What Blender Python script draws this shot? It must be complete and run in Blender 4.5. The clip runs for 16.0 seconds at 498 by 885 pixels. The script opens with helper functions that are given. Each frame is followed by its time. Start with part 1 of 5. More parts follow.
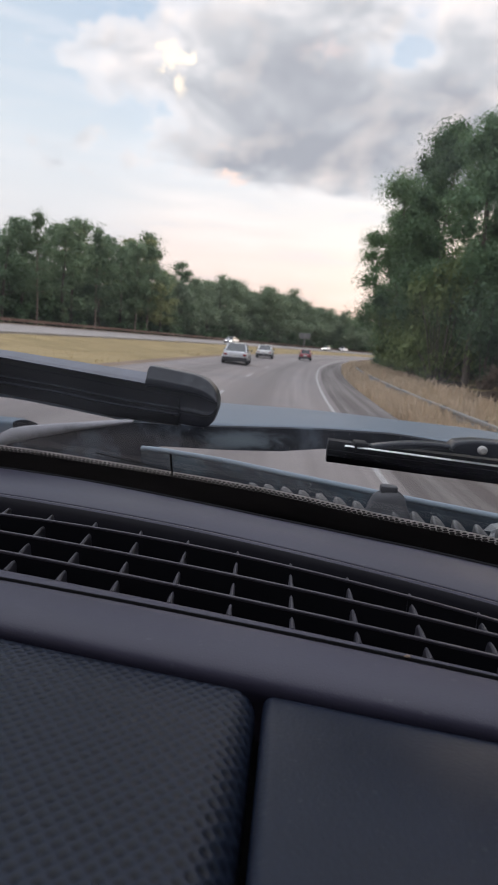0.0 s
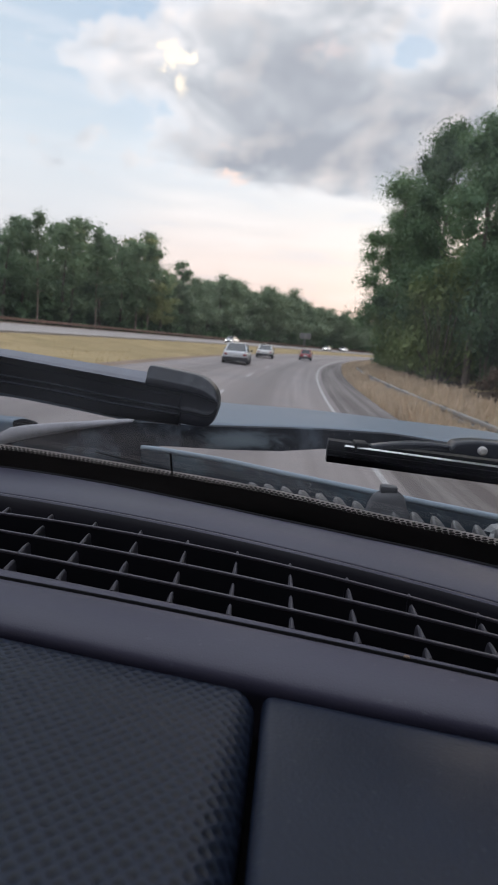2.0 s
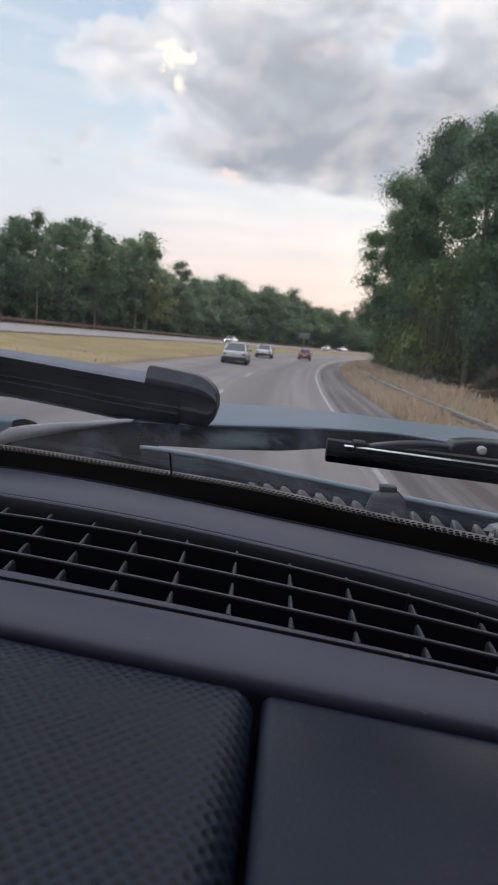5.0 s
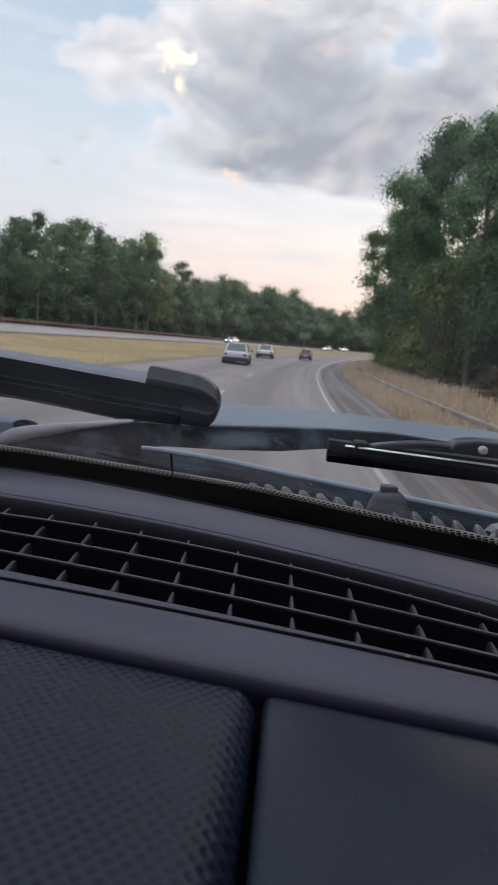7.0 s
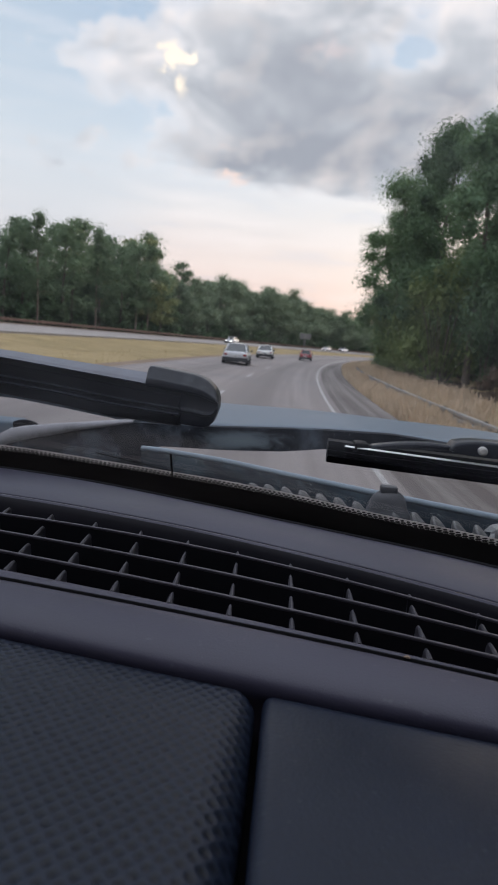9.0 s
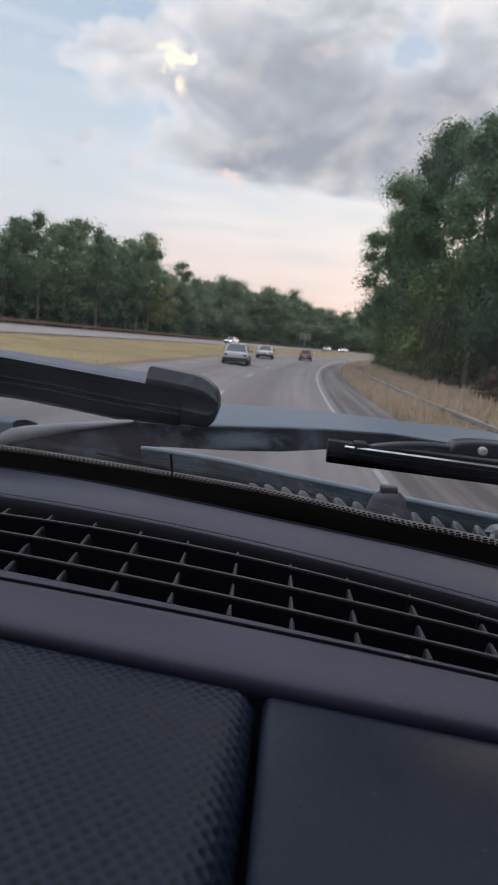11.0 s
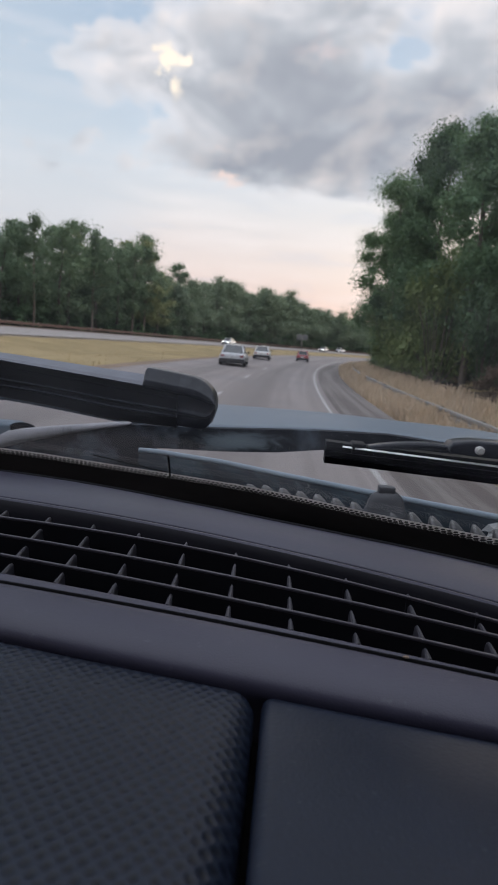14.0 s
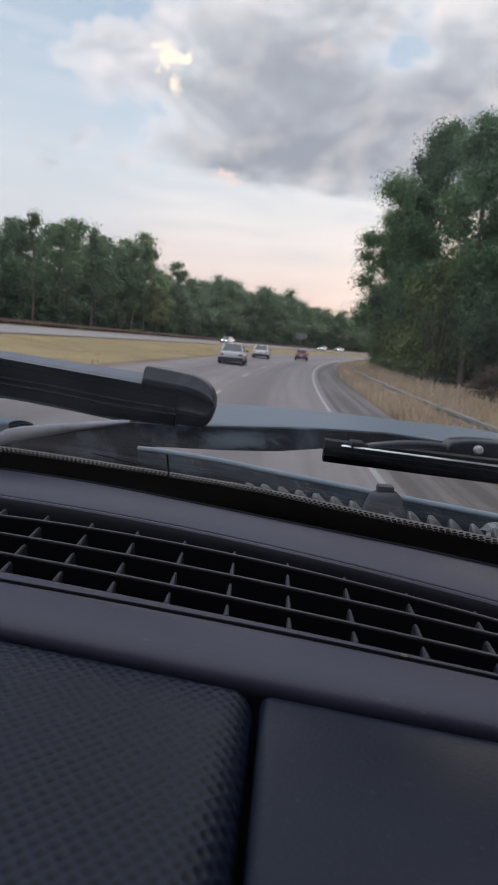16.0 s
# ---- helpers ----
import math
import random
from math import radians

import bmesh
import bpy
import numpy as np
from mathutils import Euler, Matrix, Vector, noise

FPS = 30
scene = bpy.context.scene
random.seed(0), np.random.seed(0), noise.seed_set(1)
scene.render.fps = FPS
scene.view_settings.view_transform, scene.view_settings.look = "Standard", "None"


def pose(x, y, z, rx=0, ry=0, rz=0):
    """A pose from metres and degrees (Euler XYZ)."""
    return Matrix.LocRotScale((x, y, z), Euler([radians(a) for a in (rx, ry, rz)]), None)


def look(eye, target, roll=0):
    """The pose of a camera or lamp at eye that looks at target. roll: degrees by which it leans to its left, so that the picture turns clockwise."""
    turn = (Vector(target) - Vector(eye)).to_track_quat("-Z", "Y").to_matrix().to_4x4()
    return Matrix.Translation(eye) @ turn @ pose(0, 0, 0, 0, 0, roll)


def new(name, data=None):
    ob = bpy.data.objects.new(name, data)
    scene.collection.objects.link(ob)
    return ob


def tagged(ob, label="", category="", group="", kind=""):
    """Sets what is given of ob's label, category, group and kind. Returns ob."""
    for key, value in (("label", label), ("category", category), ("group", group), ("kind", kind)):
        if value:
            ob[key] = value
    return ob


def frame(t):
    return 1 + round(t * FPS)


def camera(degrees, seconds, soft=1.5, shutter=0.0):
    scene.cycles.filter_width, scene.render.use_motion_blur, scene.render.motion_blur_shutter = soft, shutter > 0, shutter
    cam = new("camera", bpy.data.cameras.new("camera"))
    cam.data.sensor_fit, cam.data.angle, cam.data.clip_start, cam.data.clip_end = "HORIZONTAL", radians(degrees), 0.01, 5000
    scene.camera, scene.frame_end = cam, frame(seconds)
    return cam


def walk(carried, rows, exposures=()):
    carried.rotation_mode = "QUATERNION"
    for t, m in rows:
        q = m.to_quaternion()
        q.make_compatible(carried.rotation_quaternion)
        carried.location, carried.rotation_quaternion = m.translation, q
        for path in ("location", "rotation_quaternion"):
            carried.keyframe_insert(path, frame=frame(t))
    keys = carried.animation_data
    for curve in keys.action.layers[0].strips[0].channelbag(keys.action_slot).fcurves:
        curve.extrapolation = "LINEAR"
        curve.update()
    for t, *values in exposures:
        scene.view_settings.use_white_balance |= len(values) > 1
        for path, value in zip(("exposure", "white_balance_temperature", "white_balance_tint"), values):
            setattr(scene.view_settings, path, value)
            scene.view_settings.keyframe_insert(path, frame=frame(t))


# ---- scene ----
cam = camera(47.0, 16.0, soft=1.7)
cam.data.dof.use_dof = True       # focused on the vent and wipers, as a phone propped there would be
cam.data.dof.focus_distance, cam.data.dof.aperture_fstop = 0.34, 32.0
EYE = 1.9                       # eye height over the road
HELD = (                        # seconds, yaw, pitch, lean of the propped phone
    (0.0, 2.66, -10.20, 5.00), (0.5, 2.68, -10.22, 5.08), (1.0, 2.62, -10.18, 5.12), (1.5, 2.60, -10.21, 5.08),
    (2.0, 2.66, -10.22, 5.17), (2.5, 2.63, -10.26, 5.15), (3.0, 2.70, -10.29, 5.24), (3.5, 2.54, -10.17, 5.15),
    (4.0, 2.54, -10.17, 5.17), (5.2, 2.60, -10.25, 5.08), (6.5, 2.65, -10.32, 5.00), (7.0, 2.70, -10.21, 5.00),
    (7.5, 2.65, -10.20, 4.98), (8.0, 2.65, -10.17, 4.91), (8.5, 2.68, -10.17, 4.95), (9.0, 2.68, -10.18, 5.12),
    (10.2, 2.68, -10.17, 5.11), (11.5, 2.68, -10.16, 5.10), (12.0, 2.78, -10.29, 5.15), (12.5, 2.66, -10.24, 5.01),
    (13.0, 2.66, -10.16, 4.86), (13.5, 2.44, -10.10, 4.82), (14.0, 2.44, -10.04, 4.77), (14.5, 2.33, -10.03, 4.52),
    (15.0, 2.26, -10.07, 4.67), (15.5, 2.35, -10.16, 4.96), (16.0, 2.31, -10.16, 4.91))
walk(cam, [(t, pose(0, 0, EYE, 90 + tilt, 0, yaw) @ pose(0, 0, 0, 0, 0, lean)) for t, yaw, tilt, lean in HELD],
     exposures=[(0.0, 0.50, 6420, 14), (2.0, 0.46, 6280, 12.5), (4.0, 0.42, 6250, 12.5), (8.0, 0.38, 6240, 13), (9.2, 0.33, 6230, 13), (12.0, 0.27, 6210, 13), (16.0, 0.27, 6210, 13)])

# ---------------------------------------------------------------- light
SUN_AZ, SUN_EL = 30.0, 14.0     # degrees to the side of straight ahead, and up


class Nodes:
    """Short hand for building a node tree."""

    def __init__(self, tree):
        self.t = tree
        tree.nodes.clear()

    def add(self, kind):
        return self.t.nodes.new(kind)

    def put(self, socket, value):
        if isinstance(value, bpy.types.NodeSocket):
            self.t.links.new(value, socket)
        elif value is not None:
            if socket.type == "RGBA" and len(value) == 3:
                value = (*value, 1)
            socket.default_value = value

    def math(self, op, a, b=None, c=None, clamp=False):
        n = self.add("ShaderNodeMath")
        n.operation, n.use_clamp = op, clamp
        for s, v in zip(n.inputs, (a, b, c)):
            self.put(s, v)
        return n.outputs[0]

    def mix(self, f, a, b):
        n = self.add("ShaderNodeMix")
        n.data_type = "RGBA"
        self.put(n.inputs[0], f), self.put(n.inputs[6], a), self.put(n.inputs[7], b)
        return n.outputs[2]

    def ramp(self, f, stops, ease=False):
        n = self.add("ShaderNodeValToRGB")
        r = n.color_ramp
        r.interpolation = "EASE" if ease else "LINEAR"
        while len(r.elements) < len(stops):
            r.elements.new(0.5)
        for e, (p, c) in zip(r.elements, stops):
            e.position = p
            e.color = (*c, 1) if not isinstance(c, float) else (c, c, c, 1)
        self.put(n.inputs[0], f)
        return n.outputs[0]

    def noise(self, vec, scale, detail=4.0, rough=0.55, warp=0.0):
        n = self.add("ShaderNodeTexNoise")
        self.put(n.inputs["Vector"], vec)
        n.inputs["Scale"].default_value, n.inputs["Detail"].default_value = scale, detail
        n.inputs["Roughness"].default_value, n.inputs["Distortion"].default_value = rough, warp
        return n.outputs[0]

    def combine(self, x, y, z):
        n = self.add("ShaderNodeCombineXYZ")
        for s, v in zip(n.inputs, (x, y, z)):
            self.put(s, v)
        return n.outputs[0]


def make_sky():
    world = bpy.data.worlds.new("sky")
    scene.world = world
    world.use_nodes = True
    k = Nodes(world.node_tree)
    way = k.add("ShaderNodeTexCoord").outputs["Generated"]
    sep = k.add("ShaderNodeSeparateXYZ")
    k.put(sep.inputs[0], way)
    x, y, z = sep.outputs
    up = k.math("MAXIMUM", z, 0.0)
    clear = k.add("ShaderNodeTexSky")
    clear.sky_type, clear.sun_disc = "NISHITA", False
    clear.sun_elevation, clear.sun_rotation = radians(SUN_EL), radians(SUN_AZ)
    clear.air_density, clear.dust_density = 1.2, 2.0
    scaled = k.add("ShaderNodeVectorMath")
    scaled.operation = "SCALE"
    k.put(scaled.inputs[0], clear.outputs[0])
    scaled.inputs[3].default_value = 0.10
    haze = k.ramp(up, [(0.0, (0.70, 0.47, 0.43)), (0.05, (0.80, 0.575, 0.525)), (0.12, (0.80, 0.66, 0.61)), (0.20, (0.76, 0.71, 0.69)), (0.28, (0.62, 0.665, 0.71)), (0.36, (0.47, 0.56, 0.66)), (0.48, (0.40, 0.49, 0.60)), (0.62, (0.44, 0.47, 0.52)), (1.0, (0.44, 0.46, 0.50))])
    base = k.mix(0.90, scaled.outputs[0], haze)
    # thin level streaks low in the sky
    thin = k.noise(k.combine(k.math("MULTIPLY", x, 2.2), k.math("MULTIPLY", y, 2.2), k.math("MULTIPLY", z, 17.0)), 2.4, 6.0, 0.6, 0.3)
    base = k.mix(k.math("MULTIPLY", k.ramp(thin, [(0.45, 0.0), (0.68, 1.0)]), 0.28), base, (0.98, 0.88, 0.84))
    base = k.mix(k.math("MULTIPLY", k.ramp(thin, [(0.30, 1.0), (0.46, 0.0)]), 0.28), base, (0.52, 0.57, 0.66))
    # a pale grey veil to the side, away from the sun
    aim = k.add("ShaderNodeVectorMath")
    aim.operation = "DOT_PRODUCT"
    k.put(aim.inputs[0], way)
    aim.inputs[1].default_value = Vector((-0.47, 0.88, 0.22)).normalized()
    base = k.mix(k.math("MULTIPLY", k.ramp(aim.outputs["Value"], [(0.955, 0.0), (0.995, 1.0)], True), 0.55), base, (0.54, 0.585, 0.625))
    # the sun behind thin cloud
    s = Vector((math.sin(radians(SUN_AZ)) * math.cos(radians(SUN_EL)), math.cos(radians(SUN_AZ)) * math.cos(radians(SUN_EL)), math.sin(radians(SUN_EL))))
    dot = k.add("ShaderNodeVectorMath")
    dot.operation = "DOT_PRODUCT"
    k.put(dot.inputs[0], way)
    dot.inputs[1].default_value = s
    glow = k.math("POWER", k.math("MAXIMUM", dot.outputs["Value"], 0.0), 40.0)
    base = k.mix(k.math("MULTIPLY", glow, 0.4, clamp=True), base, (1.5, 1.1, 0.75))
    # clouds: soft grey billows, heaped where the banks stand
    tall = k.combine(x, y, k.math("MULTIPLY", z, 1.5))
    fine = k.noise(tall, 8.0, 8.0, 0.56, 0.25)
    crisp = k.noise(tall, 21.0, 5.0, 0.6, 0.3)
    broad = k.noise(tall, 3.4, 4.0, 0.5, 0.5)
    soft = k.noise(k.combine(x, y, k.math("MULTIPLY", z, 2.2)), 7.0, 3.5, 0.45, 0.8)
    ahead = k.math("MAXIMUM", y, 0.08)
    u, v = k.math("DIVIDE", x, ahead), k.math("DIVIDE", up, ahead)
    u = k.math("ADD", u, k.math("MULTIPLY", k.math("SUBTRACT", broad, 0.5), 0.16))
    v = k.math("ADD", v, k.math("MULTIPLY", k.math("SUBTRACT", soft, 0.5), 0.09))
    front = k.add("ShaderNodeMapRange")
    front.interpolation_type = "SMOOTHSTEP"
    k.put(front.inputs[0], y)
    front.inputs[1].default_value, front.inputs[2].default_value = 0.1, 0.5

    def heap(rows):
        total = None
        for cu, cv, ru, rv, w in rows:
            a = k.math("DIVIDE", k.math("SUBTRACT", u, cu), ru)
            b = k.math("DIVIDE", k.math("SUBTRACT", v, cv), rv)
            r2 = k.math("ADD", k.math("MULTIPLY", a, a), k.math("MULTIPLY", b, b))
            g = k.math("MULTIPLY", k.math("EXPONENT", k.math("MULTIPLY", r2, -1.0)), w)
            total = g if total is None else k.math("ADD", total, g)
        return k.math("MULTIPLY", total, front.outputs[0])
    bank = heap(((0.04, 0.42, 0.24, 0.12, 0.40), (-0.08, 0.325, 0.14, 0.06, 0.30), (0.07, 0.300, 0.14, 0.05, 0.30), (0.25, 0.40, 0.18, 0.10, 0.34), (-0.10, 0.48, 0.14, 0.08, 0.24), (0.24, 0.52, 0.20, 0.06, 0.2),
                 (-0.32, 0.455, 0.10, 0.035, 0.13), (-0.27, 0.395, 0.08, 0.026, 0.15), (-0.46, 0.47, 0.16, 0.08, -0.10), (-0.37, 0.310, 0.022, 0.030, 0.14), (-0.42, 0.275, 0.025, 0.020, 0.10), (-0.30, 0.275, 0.020, 0.015, 0.10), (0.33, 0.245, 0.10, 0.025, 0.22),
                 (0.150, 0.470, 0.060, 0.045, -0.60), (-0.055, 0.375, 0.030, 0.040, -0.13), (0.07, 0.49, 0.03, 0.04, -0.10), (0.05, 0.16, 0.6, 0.085, -0.24)))
    dens = k.math("ADD", k.math("ADD", k.math("MULTIPLY", k.math("SUBTRACT", fine, 0.5), 0.70), k.math("MULTIPLY", k.math("SUBTRACT", broad, 0.5), 0.40)), k.math("ADD", bank, k.math("ADD", 0.31, k.math("MULTIPLY", crisp, 0.26))))
    cover = k.ramp(dens, [(0.47, 0.0), (0.56, 0.62), (0.68, 1.0)], True)
    # thin edges glow, deep parts and undersides are grey
    body = k.math("ADD", k.math("MULTIPLY", k.math("SUBTRACT", soft, 0.5), 0.95), k.math("ADD", k.math("MULTIPLY", dens, 0.75), k.math("MULTIPLY", k.math("SUBTRACT", 0.40, v), 0.55)))
    shade = k.ramp(body, [(0.34, (0.82, 0.755, 0.73)), (0.46, (0.655, 0.635, 0.64)), (0.58, (0.505, 0.508, 0.528)), (0.74, (0.405, 0.412, 0.44)), (0.92, (0.335, 0.345, 0.378))])
    aside = k.add("ShaderNodeVectorMath")
    aside.operation = "ADD"
    k.put(aside.inputs[0], tall)
    aside.inputs[1].default_value = (-0.030, 0.0, 0.024)
    lee = k.noise(aside.outputs[0], 8.0, 5.0, 0.5, 0.25)
    lit = k.math("MULTIPLY", k.math("SUBTRACT", fine, lee), 2.6, clamp=True)
    shade = k.mix(k.math("MULTIPLY", lit, 0.60), shade, (0.95, 0.82, 0.74))
    low = k.ramp(up, [(0.02, 0.0), (0.14, 1.0)])
    out = k.mix(k.math("MULTIPLY", cover, low), base, shade)
    # billows that the sun still reaches
    for cu, cv, ru, rv, colour, w in ((-0.213, 0.415, 0.022, 0.030, (1.06, 0.90, 0.72), 1.5), (-0.228, 0.445, 0.022, 0.016, (1.06, 0.90, 0.72), 1.4), (-0.190, 0.432, 0.014, 0.012, (1.06, 0.90, 0.74), 1.3), (-0.115, 0.275, 0.045, 0.028, (0.92, 0.70, 0.60), 0.9), (0.02, 0.46, 0.035, 0.030, (0.80, 0.64, 0.60), 0.40)):
        a = k.math("DIVIDE", k.math("SUBTRACT", u, cu), ru)
        b = k.math("DIVIDE", k.math("SUBTRACT", v, cv), rv)
        g = k.math("EXPONENT", k.math("MULTIPLY", k.math("ADD", k.math("MULTIPLY", a, a), k.math("MULTIPLY", b, b)), -1.0))
        puffy = k.ramp(k.math("ADD", k.math("MULTIPLY", g, 0.60), k.math("MULTIPLY", k.math("SUBTRACT", crisp, 0.5), 2.4)), [(0.18, 0.0), (0.62, 1.0)], True)
        out = k.mix(k.math("MULTIPLY", k.math("MULTIPLY", puffy, k.math("MULTIPLY", g, w, clamp=True), clamp=True), front.outputs[0]), out, colour)
    bg = k.add("ShaderNodeBackground")
    k.put(bg.inputs[0], out)
    # unseen overhead sky is brightened to lift ground and dash, as overcast does
    k.put(bg.inputs[1], k.math("MULTIPLY", k.ramp(up, [(0.46, 0.357), (0.90, 1.0)], True), 2.8))
    k.t.links.new(bg.outputs[0], k.add("ShaderNodeOutputWorld").inputs[0])
    lamp = bpy.data.lights.new("sun", "SUN")
    lamp.energy, lamp.angle, lamp.color = 0.28, radians(25), (1.0, 0.82, 0.66)
    ob = new("sun", lamp)
    ob.matrix_world = look(s * 200, (0, 0, 0))


make_sky()


LINE_R, LANE, EDGE_R, EDGE_L = 1.68, 3.65, 3.68, -7.5     # edge line, lane width, pavement edges, from the camera's line


# ---------------------------------------------------------------- materials
def material(name, base, rough=0.6, metal=0.0, vary=0.25, scale=6.0, bump=0.0, grain=200.0, spots=None, coat=0.0, island=0.0, rand=0.0, spec=0.5, emit=None, sheer=0.0, tint=(0.16, 0.22, 0.04), coords="Object", lanes=False, streak=None, flecks=0.0, grime=0.0, wipe=None):
    """A principled surface: base colour varied at two scales, roughness varied, and fine relief of `grain` cells a metre."""
    m = bpy.data.materials.new(name)
    m.use_nodes = True
    k = Nodes(m.node_tree)
    p = k.add("ShaderNodeBsdfPrincipled")
    where = k.add("ShaderNodeTexCoord").outputs[coords]
    big, small = k.noise(where, scale, 4.0), k.noise(where, grain, 3.0)
    f = k.math("ADD", k.math("MULTIPLY", big, 0.65), k.math("MULTIPLY", small, 0.35))
    if island:
        g = k.add("ShaderNodeNewGeometry").outputs["Random Per Island"]
        f = k.math("ADD", k.math("MULTIPLY", f, 1 - island), k.math("MULTIPLY", g, island))
    if rand:
        g = k.add("ShaderNodeObjectInfo").outputs["Random"]
        f = k.math("ADD", k.math("MULTIPLY", f, 1 - rand), k.math("MULTIPLY", g, rand))
    lo, hi = [c * (1 - vary) for c in base], [min(1, c * (1 + vary)) for c in base]
    colour = k.ramp(f, [(0.25, lo), (0.75, hi)])
    if spots:
        mask = k.ramp(k.noise(where, spots[1], 5.0, 0.6), [(spots[2], 0.0), (spots[2] + 0.12, 1.0)])
        colour = k.mix(k.math("MULTIPLY", mask, spots[3]), colour, spots[0])
    if streak:       # smears that run down across a panel
        turned = k.add("ShaderNodeSeparateXYZ")
        k.put(turned.inputs[0], where)
        run = k.math("ADD", turned.outputs[0], turned.outputs[2])
        cross = k.math("SUBTRACT", turned.outputs[0], turned.outputs[2])
        smear = k.noise(k.combine(k.math("MULTIPLY", run, streak[0]), k.math("MULTIPLY", cross, streak[1]), 0.0), 1.0, 4.0, 0.6, 0.4)
        colour = k.mix(k.math("MULTIPLY", k.ramp(smear, [(0.55, 0.0), (0.72, 1.0)]), 0.6), colour, streak[2])
    if wipe:         # one wiped patch of dust, ragged at its rim
        at = k.add("ShaderNodeSeparateXYZ")
        k.put(at.inputs[0], where)
        cx, cz, rx, rz, dust = wipe
        dx = k.math("SUBTRACT", at.outputs[0], cx)
        dz = k.math("SUBTRACT", k.math("SUBTRACT", at.outputs[2], cz), k.math("MULTIPLY", dx, 0.125))
        ex, ez = k.math("DIVIDE", dx, rx), k.math("DIVIDE", dz, rz)
        g = k.math("EXPONENT", k.math("MULTIPLY", k.math("ADD", k.math("MULTIPLY", ex, ex), k.math("MULTIPLY", ez, ez)), -1.0))
        rag = k.noise(k.combine(k.math("MULTIPLY", at.outputs[0], 34.0), 0.0, k.math("MULTIPLY", at.outputs[2], 90.0)), 1.0, 6.0, 0.65, 0.8)
        wiped = k.ramp(k.math("ADD", g, k.math("MULTIPLY", k.math("SUBTRACT", rag, 0.5), 1.5)), [(0.30, 0.0), (0.85, 1.0)], True)
        colour = k.mix(k.math("MULTIPLY", wiped, k.math("MULTIPLY", g, 0.95, clamp=True)), colour, dust)
    if flecks:       # pale specks of grit
        grit = k.ramp(k.noise(where, 330.0, 1.0), [(0.71, 0.0), (0.76, 1.0)])
        colour = k.mix(k.math("MULTIPLY", grit, flecks), colour, (0.30, 0.31, 0.31))
    if grime:        # long tyre-borne streaks along the road
        uw = k.add("ShaderNodeSeparateXYZ")
        k.put(uw.inputs[0], k.add("ShaderNodeUVMap").outputs[0])
        band = k.noise(k.combine(k.math("MULTIPLY", uw.outputs[0], 2.6), k.math("MULTIPLY", uw.outputs[1], 0.035), 0.0), 1.0, 4.0, 0.55, 0.3)
        colour = k.mix(k.math("MULTIPLY", k.ramp(band, [(0.42, 0.0), (0.60, 1.0)]), grime), colour, [base[0] * 0.50, base[1] * 0.46, base[2] * 0.45])
        pale = k.noise(k.combine(k.math("MULTIPLY", uw.outputs[0], 3.4), k.math("MULTIPLY", uw.outputs[1], 0.05), 7.0), 1.0, 4.0, 0.55, 0.3)
        colour = k.mix(k.math("MULTIPLY", k.ramp(pale, [(0.56, 0.0), (0.72, 1.0)]), grime * 0.5), colour, [c * 1.5 for c in base])
    if lanes:        # oil and rubber worn into the middle of each lane
        uv = k.add("ShaderNodeSeparateXYZ")
        k.put(uv.inputs[0], k.add("ShaderNodeUVMap").outputs[0])
        off = k.math("SUBTRACT", k.math("FRACT", k.math("DIVIDE", k.math("ADD", uv.outputs[0], 50.0 - LINE_R + LANE * 0.5), LANE)), 0.5)
        track = k.math("EXPONENT", k.math("MULTIPLY", k.math("MULTIPLY", off, off), -28.0))
        worn = k.math("MULTIPLY", track, k.math("ADD", 0.35, k.math("MULTIPLY", k.noise(where, 0.12, 3.0), 0.5)))
        colour = k.mix(worn, colour, [c * 0.55 for c in base])
    k.put(p.inputs["Base Color"], colour)
    k.put(p.inputs["Roughness"], k.math("ADD", rough - 0.08, k.math("MULTIPLY", big, 0.16)))
    p.inputs["Metallic"].default_value = metal
    p.inputs["Coat Weight"].default_value, p.inputs["Coat Roughness"].default_value = coat, 0.08
    p.inputs["Specular IOR Level"].default_value = spec
    if emit:
        k.put(p.inputs["Emission Color"], emit[0])
        p.inputs["Emission Strength"].default_value = emit[1]
    if bump:
        b = k.add("ShaderNodeBump")
        b.inputs["Strength"].default_value, b.inputs["Distance"].default_value = bump, 0.6 / grain
        k.put(b.inputs["Height"], small)
        k.put(p.inputs["Normal"], b.outputs[0])
    out = p.outputs[0]
    if sheer:
        t = k.add("ShaderNodeBsdfTranslucent")
        k.put(t.inputs[0], k.mix(0.5, colour, tint))
        mx = k.add("ShaderNodeMixShader")
        mx.inputs[0].default_value = sheer
        k.t.links.new(out, mx.inputs[1]), k.t.links.new(t.outputs[0], mx.inputs[2])
        out = mx.outputs[0]
    k.t.links.new(out, k.add("ShaderNodeOutputMaterial").inputs[0])
    return m


